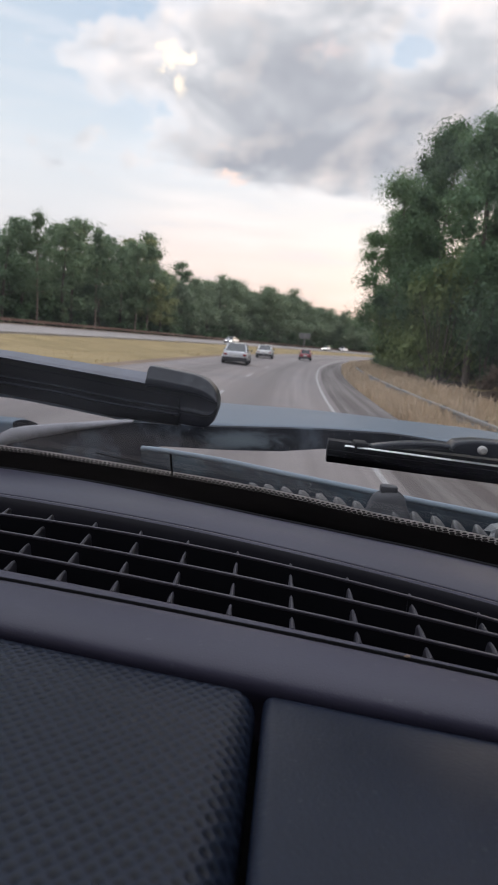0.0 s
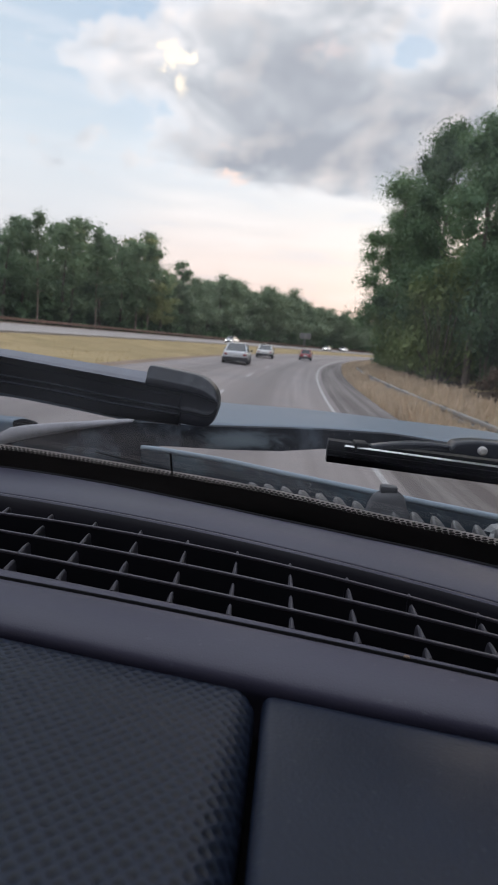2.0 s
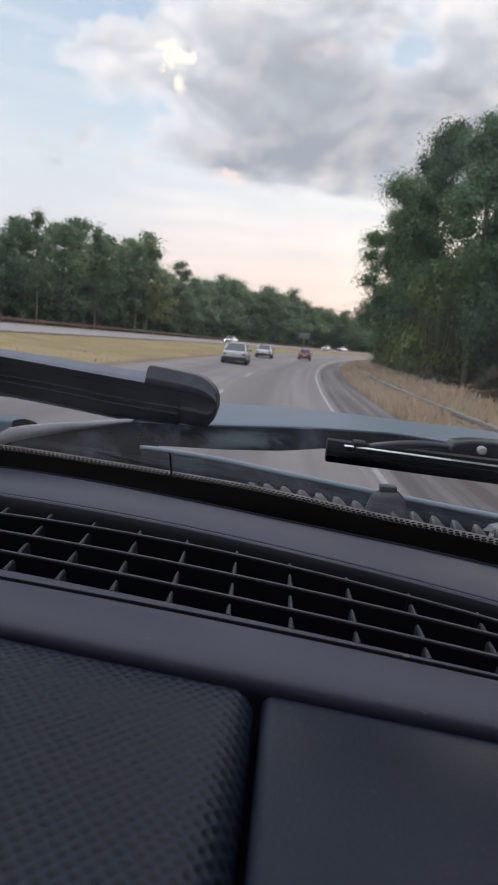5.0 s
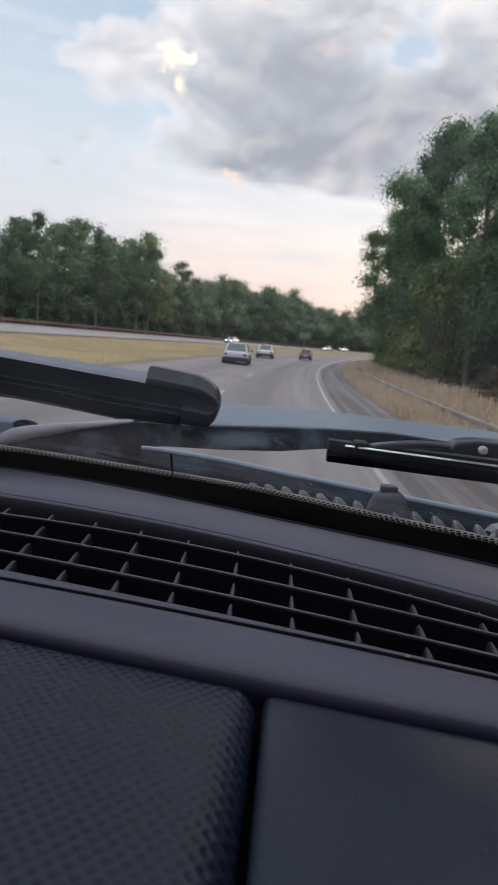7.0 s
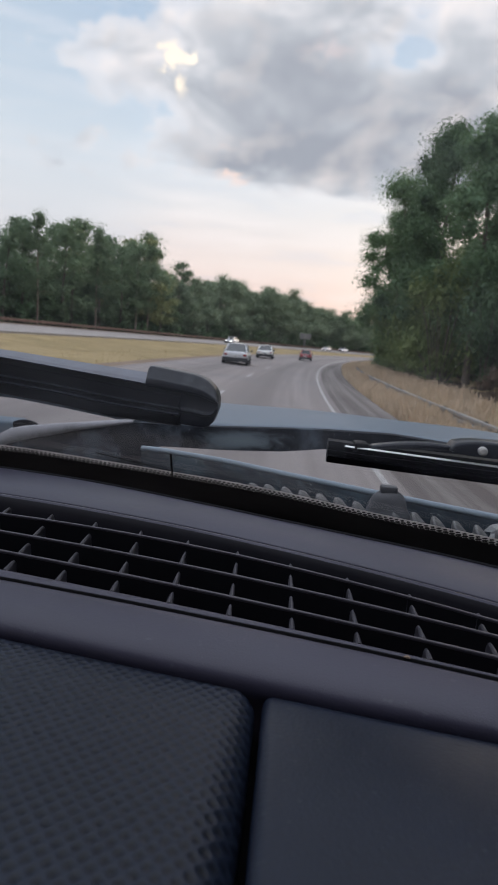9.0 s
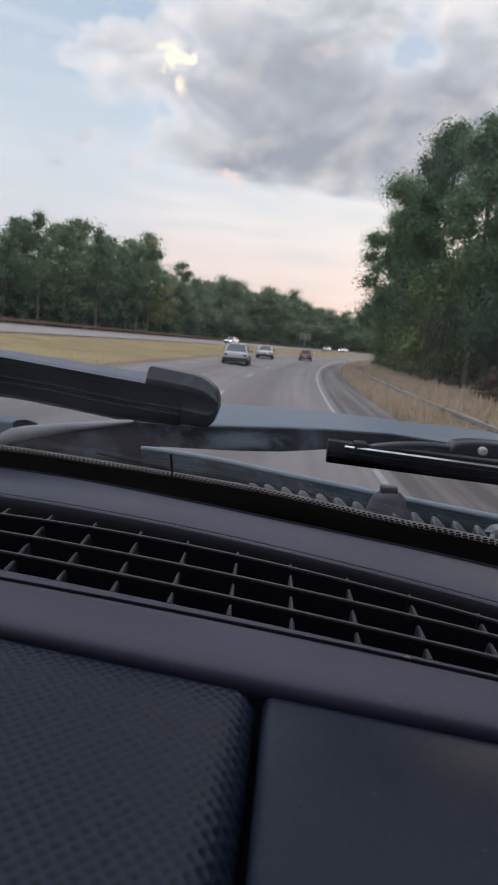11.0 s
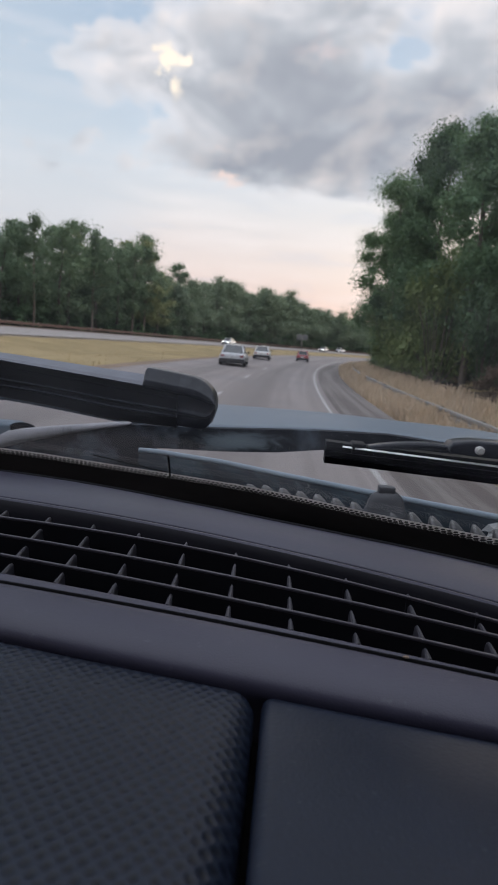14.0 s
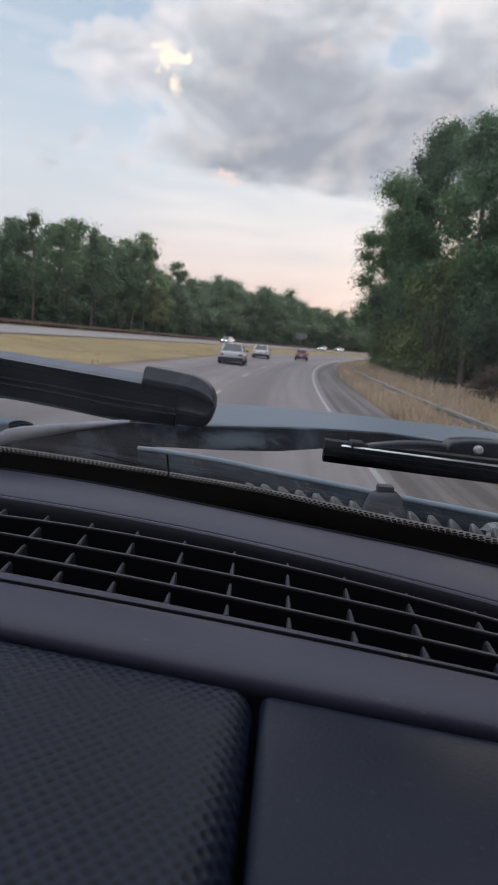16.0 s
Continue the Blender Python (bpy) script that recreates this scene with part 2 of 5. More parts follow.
def pane_material(name, tint, dust):
    """Thin glass: clear with a Fresnel gloss, and a film of dust that catches the daylight."""
    m = bpy.data.materials.new(name)
    m.use_nodes = True
    k = Nodes(m.node_tree)
    clear, gloss, film = k.add("ShaderNodeBsdfTransparent"), k.add("ShaderNodeBsdfGlossy"), k.add("ShaderNodeBsdfTranslucent")
    k.put(clear.inputs[0], tint)
    gloss.inputs["Roughness"].default_value = 0.02
    k.put(film.inputs[0], (0.74, 0.79, 0.87))
    lw = k.add("ShaderNodeLayerWeight")
    lw.inputs[0].default_value = 0.5
    fr = k.math("ADD", 0.012, k.math("MULTIPLY", k.math("POWER", lw.outputs["Facing"], 5.0), 0.25))
    a, b = k.add("ShaderNodeMixShader"), k.add("ShaderNodeMixShader")
    where = k.add("ShaderNodeTexCoord").outputs["Object"]
    specks = k.ramp(k.noise(where, 260.0, 2.0), [(0.72, 0.0), (0.78, 1.0)])
    smear = k.ramp(k.noise(where, 9.0, 5.0, 0.65, 0.6), [(0.38, 0.25), (0.56, 0.6), (0.74, 2.6)])
    k.put(a.inputs[0], k.math("MULTIPLY", k.math("ADD", smear, k.math("MULTIPLY", specks, 1.5)), dust))
    k.t.links.new(clear.outputs[0], a.inputs[1]), k.t.links.new(film.outputs[0], a.inputs[2])
    k.put(b.inputs[0], fr)
    k.t.links.new(a.outputs[0], b.inputs[1]), k.t.links.new(gloss.outputs[0], b.inputs[2])
    k.t.links.new(b.outputs[0], k.add("ShaderNodeOutputMaterial").inputs[0])
    return m


def dimple_material(name, base, pitch):
    """Moulded plastic with rows of small pressed dimples in a honeycomb."""
    m = bpy.data.materials.new(name)
    m.use_nodes = True
    k = Nodes(m.node_tree)
    p = k.add("ShaderNodeBsdfPrincipled")
    where = k.add("ShaderNodeTexCoord").outputs["Object"]
    sep = k.add("ShaderNodeSeparateXYZ")
    k.put(sep.inputs[0], where)
    X = k.math("DIVIDE", sep.outputs[0], pitch)
    Y = k.math("DIVIDE", sep.outputs[1], pitch * 1.12)
    best = None
    for ox, oy in ((0.0, 0.0), (0.5, 0.5)):
        a = k.math("SUBTRACT", k.math("FRACT", k.math("ADD", X, ox)), 0.5)
        b = k.math("SUBTRACT", k.math("FRACT", k.math("ADD", Y, oy)), 0.5)
        r = k.math("SQRT", k.math("ADD", k.math("MULTIPLY", a, a), k.math("MULTIPLY", b, b)))
        best = r if best is None else k.math("MINIMUM", best, r)
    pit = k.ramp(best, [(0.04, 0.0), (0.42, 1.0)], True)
    small = k.noise(where, 900.0, 3.0)
    big = k.noise(where, 14.0, 3.0)
    height = k.math("ADD", pit, k.math("MULTIPLY", small, 0.12))
    b = k.add("ShaderNodeBump")
    b.inputs["Strength"].default_value, b.inputs["Distance"].default_value = 0.34, 0.0009
    k.put(b.inputs["Height"], height)
    k.put(p.inputs["Normal"], b.outputs[0])
    # shade inside the dimples is put into the colour, darkest at each centre
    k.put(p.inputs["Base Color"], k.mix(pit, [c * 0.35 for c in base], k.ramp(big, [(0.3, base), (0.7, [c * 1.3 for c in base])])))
    p.inputs["Roughness"].default_value, p.inputs["Specular IOR Level"].default_value = 0.36, 0.20
    k.t.links.new(p.outputs[0], k.add("ShaderNodeOutputMaterial").inputs[0])
    return m


PLASTIC = material("dash_plastic", (0.0345, 0.0330, 0.0540), 0.45, vary=0.12, scale=18, bump=0.25, grain=1400, spec=0.36, flecks=0.06)
# vent shade is put into the darker plastic copies; slats get the paler one
PLASTIC_SHADE = material("shaded_vent_plastic", (0.009, 0.009, 0.0115), 0.6, vary=0.15, scale=30, bump=0.15, grain=1500, spec=0.05)
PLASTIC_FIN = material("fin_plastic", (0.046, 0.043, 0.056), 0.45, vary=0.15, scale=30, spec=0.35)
THROAT_SHADE = material("shaded_throat_plastic", (0.0095, 0.0092, 0.0135), 0.5, vary=0.15, scale=30, spec=0.2)
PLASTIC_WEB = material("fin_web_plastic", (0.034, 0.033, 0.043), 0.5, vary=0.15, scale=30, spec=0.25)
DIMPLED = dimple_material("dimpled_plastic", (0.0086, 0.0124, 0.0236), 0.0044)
SMOOTH_LID = material("lid_plastic", (0.0084, 0.0122, 0.0236), 0.33, vary=0.25, scale=22, bump=0.16, grain=700, spec=0.19, flecks=0.05)
BLACK = material("black_enamel", (0.003, 0.003, 0.004), 0.7, vary=0.2, scale=20, spec=0.15)
RUBBER = material("wiper_rubber", (0.0035, 0.0035, 0.0048), 0.45, vary=0.35, scale=60, bump=0.2, grain=700, spec=0.05)
WIPER_GREY = material("wiper_plastic", (0.010, 0.012, 0.019), 0.34, vary=0.35, scale=70, bump=0.2, grain=900, spec=0.25, spots=((0.06, 0.07, 0.08), 60, 0.58, 0.4))
# the upward strip's bluish sky highlight is put into this paler colour
SPOILER = material("sky_lit_wiper_strip", (0.095, 0.100, 0.128), 0.40, vary=0.3, scale=50, spec=0.4)
RIVET = material("tarnished_rivet", (0.50, 0.48, 0.46), 0.45, 0.0, vary=0.1, scale=200, spots=((0.16, 0.09, 0.05), 420, 0.55, 0.8))
STEEL = material("bright_steel", (0.88, 0.88, 0.88), 0.45, 0.0, vary=0.06, scale=40)
PAINT = material("blue_grey_paint", (0.104, 0.132, 0.166), 0.5, vary=0.08, scale=9, spec=0.25, spots=((0.20, 0.19, 0.18), 30, 0.60, 0.3))
# brighter copy of the paint, holding the sill edge's highlight
PAINT_HIGHLIGHT = material("highlit_blue_grey_edge", (0.20, 0.245, 0.29), 0.5, vary=0.15, scale=40, spec=0.25)
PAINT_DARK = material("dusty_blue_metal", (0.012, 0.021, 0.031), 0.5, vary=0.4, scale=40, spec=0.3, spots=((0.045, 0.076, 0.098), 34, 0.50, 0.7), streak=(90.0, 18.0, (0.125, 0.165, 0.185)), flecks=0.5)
COWL = material("dusty_black_plastic", (0.0065, 0.008, 0.012), 0.62, vary=0.5, scale=25, spec=0.08, spots=((0.095, 0.120, 0.150), 17, 0.56, 0.55), flecks=0.30, wipe=(-0.036, EYE - 0.1000, 0.052, 0.012, (0.17, 0.205, 0.23)))
FILM = material("clear_film", (0.45, 0.46, 0.47), 0.15, vary=0.1, scale=60, spec=0.6, sheer=0.5, tint=(0.5, 0.5, 0.5))
COWL_LIGHT = material("faded_grey_plastic", (0.25, 0.245, 0.265), 0.6, vary=0.3, scale=30, spec=0.2, spots=((0.06, 0.06, 0.07), 50, 0.55, 0.5))
HOSE_GREY = material("grey_hose_plastic", (0.072, 0.070, 0.072), 0.5, vary=0.3, scale=60, spots=((0.22, 0.21, 0.20), 80, 0.56, 0.5))
# unseen lining, kept mid grey to bounce light onto the dash
LINING = material("cabin_lining", (0.22, 0.21, 0.20), 0.85, vary=0.2, scale=12, bump=0.2, grain=500)
GLASS = pane_material("windscreen_glass", (0.97, 0.985, 0.98), 0.015)
ASPHALT = material("asphalt", (0.238, 0.208, 0.200), 0.85, grime=0.35, vary=0.15, scale=0.5, bump=0.3, grain=45, spots=((0.17, 0.16, 0.165), 0.25, 0.50, 0.5), spec=0.3, lanes=True)
SHOULDER = material("shoulder_asphalt", (0.182, 0.160, 0.152), 0.9, grime=0.75, vary=0.2, scale=0.7, bump=0.3, grain=40, spots=((0.11, 0.105, 0.105), 0.5, 0.52, 0.6), spec=0.3)
CONCRETE = material("pale_roadway", (0.275, 0.248, 0.235), 0.9, vary=0.12, scale=0.4, bump=0.2, grain=40, spec=0.3)
LINE_PAINT = material("road_paint", (0.345, 0.33, 0.32), 0.7, vary=0.2, scale=3, grain=60, spots=((0.25, 0.24, 0.24), 7, 0.52, 0.8))
EARTH = material("verge_soil_and_turf", (0.290, 0.222, 0.120), 0.95, vary=0.28, scale=0.09, bump=0.3, grain=6, spots=((0.215, 0.165, 0.085), 0.16, 0.47, 0.8), spec=0.1)
TURF = material("dry_turf_blades", (0.36, 0.275, 0.135), 0.8, vary=0.12, scale=0.3, grain=8, island=0.3, spec=0.1, sheer=0.3, tint=(0.5, 0.4, 0.22))
STRAW = material("dry_grass_blades", (0.57, 0.45, 0.34), 0.8, vary=0.22, scale=0.5, grain=8, island=0.5, spec=0.1, sheer=0.35, tint=(0.5, 0.4, 0.22))
LEAVES = [material("leaves_" + n, c, 0.65, vary=0.55, scale=0.35, grain=3, island=0.18, spec=0.2, sheer=0.2, tint=(0.15, 0.26, 0.08), rand=0.42) for n, c in (("mid", (0.112, 0.170, 0.086)), ("dark", (0.088, 0.140, 0.076)), ("light", (0.160, 0.200, 0.082)))]
# distance haze is put into these paler leaf colours, most in the last
HAZED_LEAVES = [material("hazed_leaves_" + n, c, 0.65, vary=0.40, scale=0.35, grain=3, island=0.10, spec=0.15, sheer=0.42, tint=(0.22, 0.31, 0.16), rand=0.30) for n, c in (("mid", (0.165, 0.222, 0.135)), ("dark", (0.142, 0.198, 0.126)), ("light", (0.245, 0.255, 0.120)), ("pale", (0.215, 0.262, 0.178)))]
SCRUB = material("brown_scrub_leaves", (0.125, 0.095, 0.072), 0.8, vary=0.4, scale=1.0, grain=6, island=0.3, spec=0.1, sheer=0.15, tint=(0.15, 0.12, 0.09))
LITTER = material("leaf_litter", (0.075, 0.055, 0.038), 0.95, vary=0.4, scale=0.6, bump=0.4, grain=12, spec=0.1)
DIRT = material("brown_gravel", (0.21, 0.155, 0.12), 0.95, vary=0.3, scale=0.5, bump=0.4, grain=25, spec=0.1)
SEAL = material("pale_seal_rubber", (0.60, 0.56, 0.55), 0.7, vary=0.35, scale=40, spec=0.2, sheer=0.75, tint=(0.45, 0.44, 0.43))
NOZZLE_GREY = material("nozzle_plastic", (0.034, 0.034, 0.040), 0.5, vary=0.25, scale=60)
BARK = material("bark", (0.105, 0.085, 0.070), 0.9, vary=0.4, scale=3, bump=0.5, grain=18)
PALE_BARK = material("pale_bark", (0.19, 0.150, 0.12), 0.9, vary=0.35, scale=3, bump=0.5, grain=18)
GALVANISED = material("galvanised_steel", (0.27, 0.26, 0.25), 0.6, 0.2, vary=0.25, scale=2, grain=30)
RUST = material("weathering_steel", (0.16, 0.095, 0.07), 0.8, vary=0.3, scale=1.5, grain=25)
TIMBER = material("weathered_post", (0.16, 0.13, 0.10), 0.9, vary=0.3, scale=6, bump=0.4, grain=60)
SIGN_BACK = material("bare_aluminium", (0.15, 0.155, 0.16), 0.6, 0.2, vary=0.12, scale=3, grain=30)
TYRE = material("tyre_rubber", (0.014, 0.014, 0.015), 0.8, vary=0.3, scale=20)
RIM = material("wheel_alloy", (0.35, 0.35, 0.36), 0.35, 0.8, vary=0.1)
CAR_GLASS = material("tinted_car_glass", (0.012, 0.014, 0.017), 0.15, vary=0.1, spec=0.4)
CAR_TRIM = material("black_car_trim", (0.018, 0.018, 0.02), 0.6, vary=0.2)
TAIL = material("red_lens", (0.22, 0.020, 0.018), 0.25, vary=0.15, coat=0.3)
PLATE = material("number_plate_white", (0.6, 0.6, 0.58), 0.5, vary=0.1)
PLATE_BAR = material("number_plate_bar", (0.06, 0.07, 0.12), 0.5, vary=0.1)
BEAM = material("lit_headlamp", (0.9, 0.9, 0.85), 0.2, emit=((1.0, 0.93, 0.8), 9.0))
CAR_PAINT = {n: material("car_paint_" + n, c, 0.3, vary=0.06, coat=0.7) for n, c in (("silver", (0.46, 0.47, 0.50)), ("white", (0.66, 0.66, 0.66)), ("red", (0.30, 0.040, 0.050)), ("pearl", (0.6, 0.6, 0.62)))}


# ---------------------------------------------------------------- building helpers
def mesh_of(name, verts, faces, mat, smooth=False):
    me = bpy.data.meshes.new(name)
    me.from_pydata([tuple(v) for v in verts], [], [tuple(f) for f in faces])
    me.materials.append(mat)
    if smooth:
        me.polygons.foreach_set("use_smooth", [True] * len(me.polygons))
    me.update()
    return me


def thing(name, label, category, group="", kind="", at=None):
    ob = new(name)
    if at is not None:
        ob.matrix_world = at
    return tagged(ob, label, category, group, kind)


def part(name, data, parent, label=""):
    ob = new(name, data)
    ob.parent = parent
    return tagged(ob, label)


def tube(points, radii, sides=8, cap=True):
    """Vertices and faces of a round bar along points."""
    pts = [Vector(p) for p in points]
    verts, faces = [], []
    for i, p in enumerate(pts):
        d = (pts[min(i + 1, len(pts) - 1)] - pts[max(i - 1, 0)]).normalized()
        a = d.cross(Vector((0, 0, 1)) if abs(d.z) < 0.9 else Vector((1, 0, 0))).normalized()
        b = d.cross(a)
        r = radii[i] if isinstance(radii, (list, tuple)) else radii
        for j in range(sides):
            w = 2 * math.pi * j / sides
            verts.append(p + (a * math.cos(w) + b * math.sin(w)) * r)
    for i in range(len(pts) - 1):
        for j in range(sides):
            k = (j + 1) % sides
            faces.append((i * sides + j, i * sides + k, (i + 1) * sides + k, (i + 1) * sides + j))
    if cap:
        faces.append(tuple(range(sides)))
        faces.append(tuple((len(pts) - 1) * sides + j for j in reversed(range(sides))))
    return verts, faces


def sweep(profiles, closed=False, cap=False):
    """Loft through rows of points, all rows of one length."""
    n = len(profiles[0])
    verts = [p for row in profiles for p in row]
    faces = []
    for i in range(len(profiles) - 1):
        for j in range(n if closed else n - 1):
            k = (j + 1) % n
            faces.append((i * n + j, i * n + k, (i + 1) * n + k, (i + 1) * n + j))
    if cap:
        faces.append(tuple(reversed(range(n))))
        faces.append(tuple((len(profiles) - 1) * n + j for j in range(n)))
    return verts, faces


def box(lo, hi):
    (a, b, c), (d, e, f) = lo, hi
    v = [(a, b, c), (d, b, c), (d, e, c), (a, e, c), (a, b, f), (d, b, f), (d, e, f), (a, e, f)]
    return v, [(0, 3, 2, 1), (4, 5, 6, 7), (0, 1, 5, 4), (1, 2, 6, 5), (2, 3, 7, 6), (3, 0, 4, 7)]


def joined(*shapes):
    verts, faces = [], []
    for v, f in shapes:
        n = len(verts)
        verts += list(v)
        faces += [tuple(i + n for i in q) for q in f]
    return verts, faces


def rounded(verts, faces, mat, name, width, segments=2):
    """A mesh with its sharp edges bevelled."""
    bm = bmesh.new()
    vs = [bm.verts.new(v) for v in verts]
    for f in faces:
        bm.faces.new([vs[i] for i in f])
    bmesh.ops.recalc_face_normals(bm, faces=bm.faces)
    sharp = [e for e in bm.edges if len(e.link_faces) == 2 and e.calc_face_angle(0) > 0.5]
    bmesh.ops.bevel(bm, geom=sharp, offset=width, segments=segments, profile=0.5, affect="EDGES")
    me = bpy.data.meshes.new(name)
    bm.to_mesh(me)
    bm.free()
    me.materials.append(mat)
    me.polygons.foreach_set("use_smooth", [True] * len(me.polygons))
    return me


def lerp(points, x):
    """Piecewise linear value at x of (x, value) pairs."""
    return float(np.interp(x, [p[0] for p in points], [p[1] for p in points]))


def smooth_lerp(points, x):
    """Monotone-ish smooth curve through (x, value) pairs."""
    xs = [p[0] for p in points]
    if x <= xs[0] or x >= xs[-1]:
        return lerp(points, x)
    i = max(j for j in range(len(xs) - 1) if xs[j] <= x)
    d = [(points[j + 1][1] - points[j][1]) / (points[j + 1][0] - points[j][0]) for j in range(len(xs) - 1)]
    m0 = d[i] if i == 0 else (d[i - 1] + d[i]) / 2
    m1 = d[i] if i == len(d) - 1 else (d[i] + d[i + 1]) / 2
    h = xs[i + 1] - xs[i]
    t = (x - xs[i]) / h
    return ((2 * t**3 - 3 * t**2 + 1) * points[i][1] + (t**3 - 2 * t**2 + t) * h * m0 + (-2 * t**3 + 3 * t**2) * points[i + 1][1] + (t**3 - t**2) * h * m1)


# ---------------------------------------------------------------- the lie of the land
BEND, BEND_START, BEND_END = 430.0, 15.0, 300.0   # radius of the right-hand bend, where it begins and runs out straight


def along(d, lat):
    """Plan position d metres along the road and lat metres to the right of the camera's line, and the heading there."""
    if d <= BEND_START:
        return lat, d, 0.0
    a = (min(d, BEND_END) - BEND_START) / BEND
    x, y = BEND - (BEND - lat) * math.cos(a), BEND_START + (BEND - lat) * math.sin(a)
    over = max(0.0, d - BEND_END)
    return x + over * math.sin(a), y + over * math.cos(a), a


def road_coords(x, y):
    """The inverse of along()."""
    if y <= BEND_START:
        return y, x
    y -= BEND_START
    a = math.atan2(y, BEND - x)
    e = (BEND_END - BEND_START) / BEND
    if a <= e and x < BEND:
        return BEND_START + a * BEND, BEND - math.hypot(BEND - x, y)
    ox, oy = BEND - BEND * math.cos(e), BEND * math.sin(e)
    dx, dy = x - ox, y - oy
    return BEND_END + dx * math.sin(e) + dy * math.cos(e), dx * math.cos(e) - dy * math.sin(e)


FAR_NEAR, FAR_FAR = -22.0, -32.0


def level(d, lat):
    """Height of the finished surface."""
    z = -0.005 * min(max(d, 0.0), 400.0)
    if lat < LINE_R:
        z += 0.045 * (LINE_R - max(lat, -34.0))
        z -= 0.35 * math.exp(-((lat + 14.5) / 3.5) ** 2)
    else:
        z -= 0.03 * (min(lat, EDGE_R) - LINE_R)
        z += lerp(((EDGE_R, 0.0), (4.6, 0.02), (7.0, 0.35), (11.0, 0.8), (40.0, 1.2)), lat) if lat > EDGE_R else 0.0
    return z


def place(d, lat, lift=0.0, turn=0.0):
    x, y, a = along(d, lat)
    return pose(x, y, level(d, lat) + lift, 0, 0, turn - math.degrees(a))


def build_ground():
    """One sheet to the horizon, sunk a little beneath the carriageways."""
    def steps(spec):
        out = []
        for a, b, n in spec:
            out += list(np.linspace(a, b, n, endpoint=False))
        return out + [spec[-1][1]]
    xs = steps(((-3000, -200, 12), (-200, -60, 24), (-60, 40, 90), (40, 250, 60), (250, 3000, 14)))
    ys = steps(((-3000, -60, 14), (-60, 0, 20), (0, 120, 80), (120, 420, 80), (420, 4000, 20)))
    verts = []
    for y in ys:
        for x in xs:
            d, lat = road_coords(x, y)
            z = level(d, lat)
            if EDGE_L - 1.0 < lat < EDGE_R + 0.6 or FAR_FAR - 1.0 < lat < FAR_NEAR + 1.0:
                z -= 0.12
            else:
                z += 0.05 * noise.noise((x * 0.3, y * 0.3, 0))
            verts.append((x, y, z))
    n = len(xs)
    faces = [(j * n + i, j * n + i + 1, (j + 1) * n + i + 1, (j + 1) * n + i) for j in range(len(ys) - 1) for i in range(n - 1)]
    tagged(new("ground", mesh_of("ground", verts, faces, EARTH, True)), "uneven verge of dry soil and thin yellow turf", "ground", kind="structure")


def strip(name, mat, lat0, lat1, d0, d1, step, lift, label, category, across=2, depth=0.0, kind="structure", parent=None):
    """A band that follows the road."""
    rows, d = [], d0
    while d < d1 + step * 0.5:
        dd = min(d, d1)
        row = []
        for i in range(across + 1):
            lat = lat0 + (lat1 - lat0) * i / across
            x, y, _ = along(dd, lat)
            row.append((x, y, level(dd, lat) + lift))
        if depth:
            x, y, _ = along(dd, lat1)
            row.append((x, y, row[-1][2] - depth))
            x, y, _ = along(dd, lat0)
            row.insert(0, (x, y, row[0][2] - depth))
        rows.append(row)
        d += step
    v, f = sweep(rows)
    ob = new(name, mesh_of(name, v, f, mat))
    if name in ("road", "road_shoulder"):
        uv = ob.data.uv_layers.new(name="across")
        for loop in ob.data.loops:
            x, y, _ = ob.data.vertices[loop.vertex_index].co
            d, lat = road_coords(x, y)
            uv.data[loop.index].uv = (lat, d)
    if parent:
        ob.parent = parent
        return ob
    return tagged(ob, label, category, kind=kind)


def build_roads():
    strip("road", ASPHALT, EDGE_L + 0.3, LINE_R + 0.25, -60, 420, 3, 0.02, "grey worn asphalt highway lanes with darker wheel tracks", "road", 10, 0.2)
    strip("road_shoulder", SHOULDER, LINE_R + 0.25, EDGE_R, -60, 420, 3, 0.02, "dark patched asphalt shoulder beside the lane", "road", 4, 0.2)
    strip("opposite_road", CONCRETE, FAR_FAR, FAR_NEAR, -60, 420, 4, 0.05, "pale grey opposite carriageway beyond the median", "road", 6, 0.3)
    strip("edge_line", LINE_PAINT, LINE_R - 0.055, LINE_R + 0.055, -40, 400, 2, 0.026, "solid white painted edge line on asphalt", "road marking", 1)
    strip("forest_floor_near", LITTER, 7.4, 45, -40, 400, 6, 0.06, "dark leaf litter under the trees", "forest floor", 8)
    strip("forest_floor_far", LITTER, -90, -34.6, -40, 400, 6, 0.08, "dark leaf litter under the trees", "forest floor", 8)
    strip("far_verge", DIRT, -34.7, FAR_FAR, -40, 400, 4, 0.05, "brown dirt and gravel verge beyond the roadway", "verge", 2)
    strip("median_edge", DIRT, EDGE_L - 0.35, EDGE_L + 0.32, -40, 400, 3, 0.04, "brown gravel edge between lane and median turf", "verge", 1)
    for i in range(16):
        d = 4.5 + i * 12.2
        tagged(strip("lane_dash", LINE_PAINT, LINE_R - LANE - 0.06, LINE_R - LANE + 0.06, d, d + 3.0, 1.0, 0.026, "short white painted lane dash on asphalt", "road marking", 1), group="lane dashes")


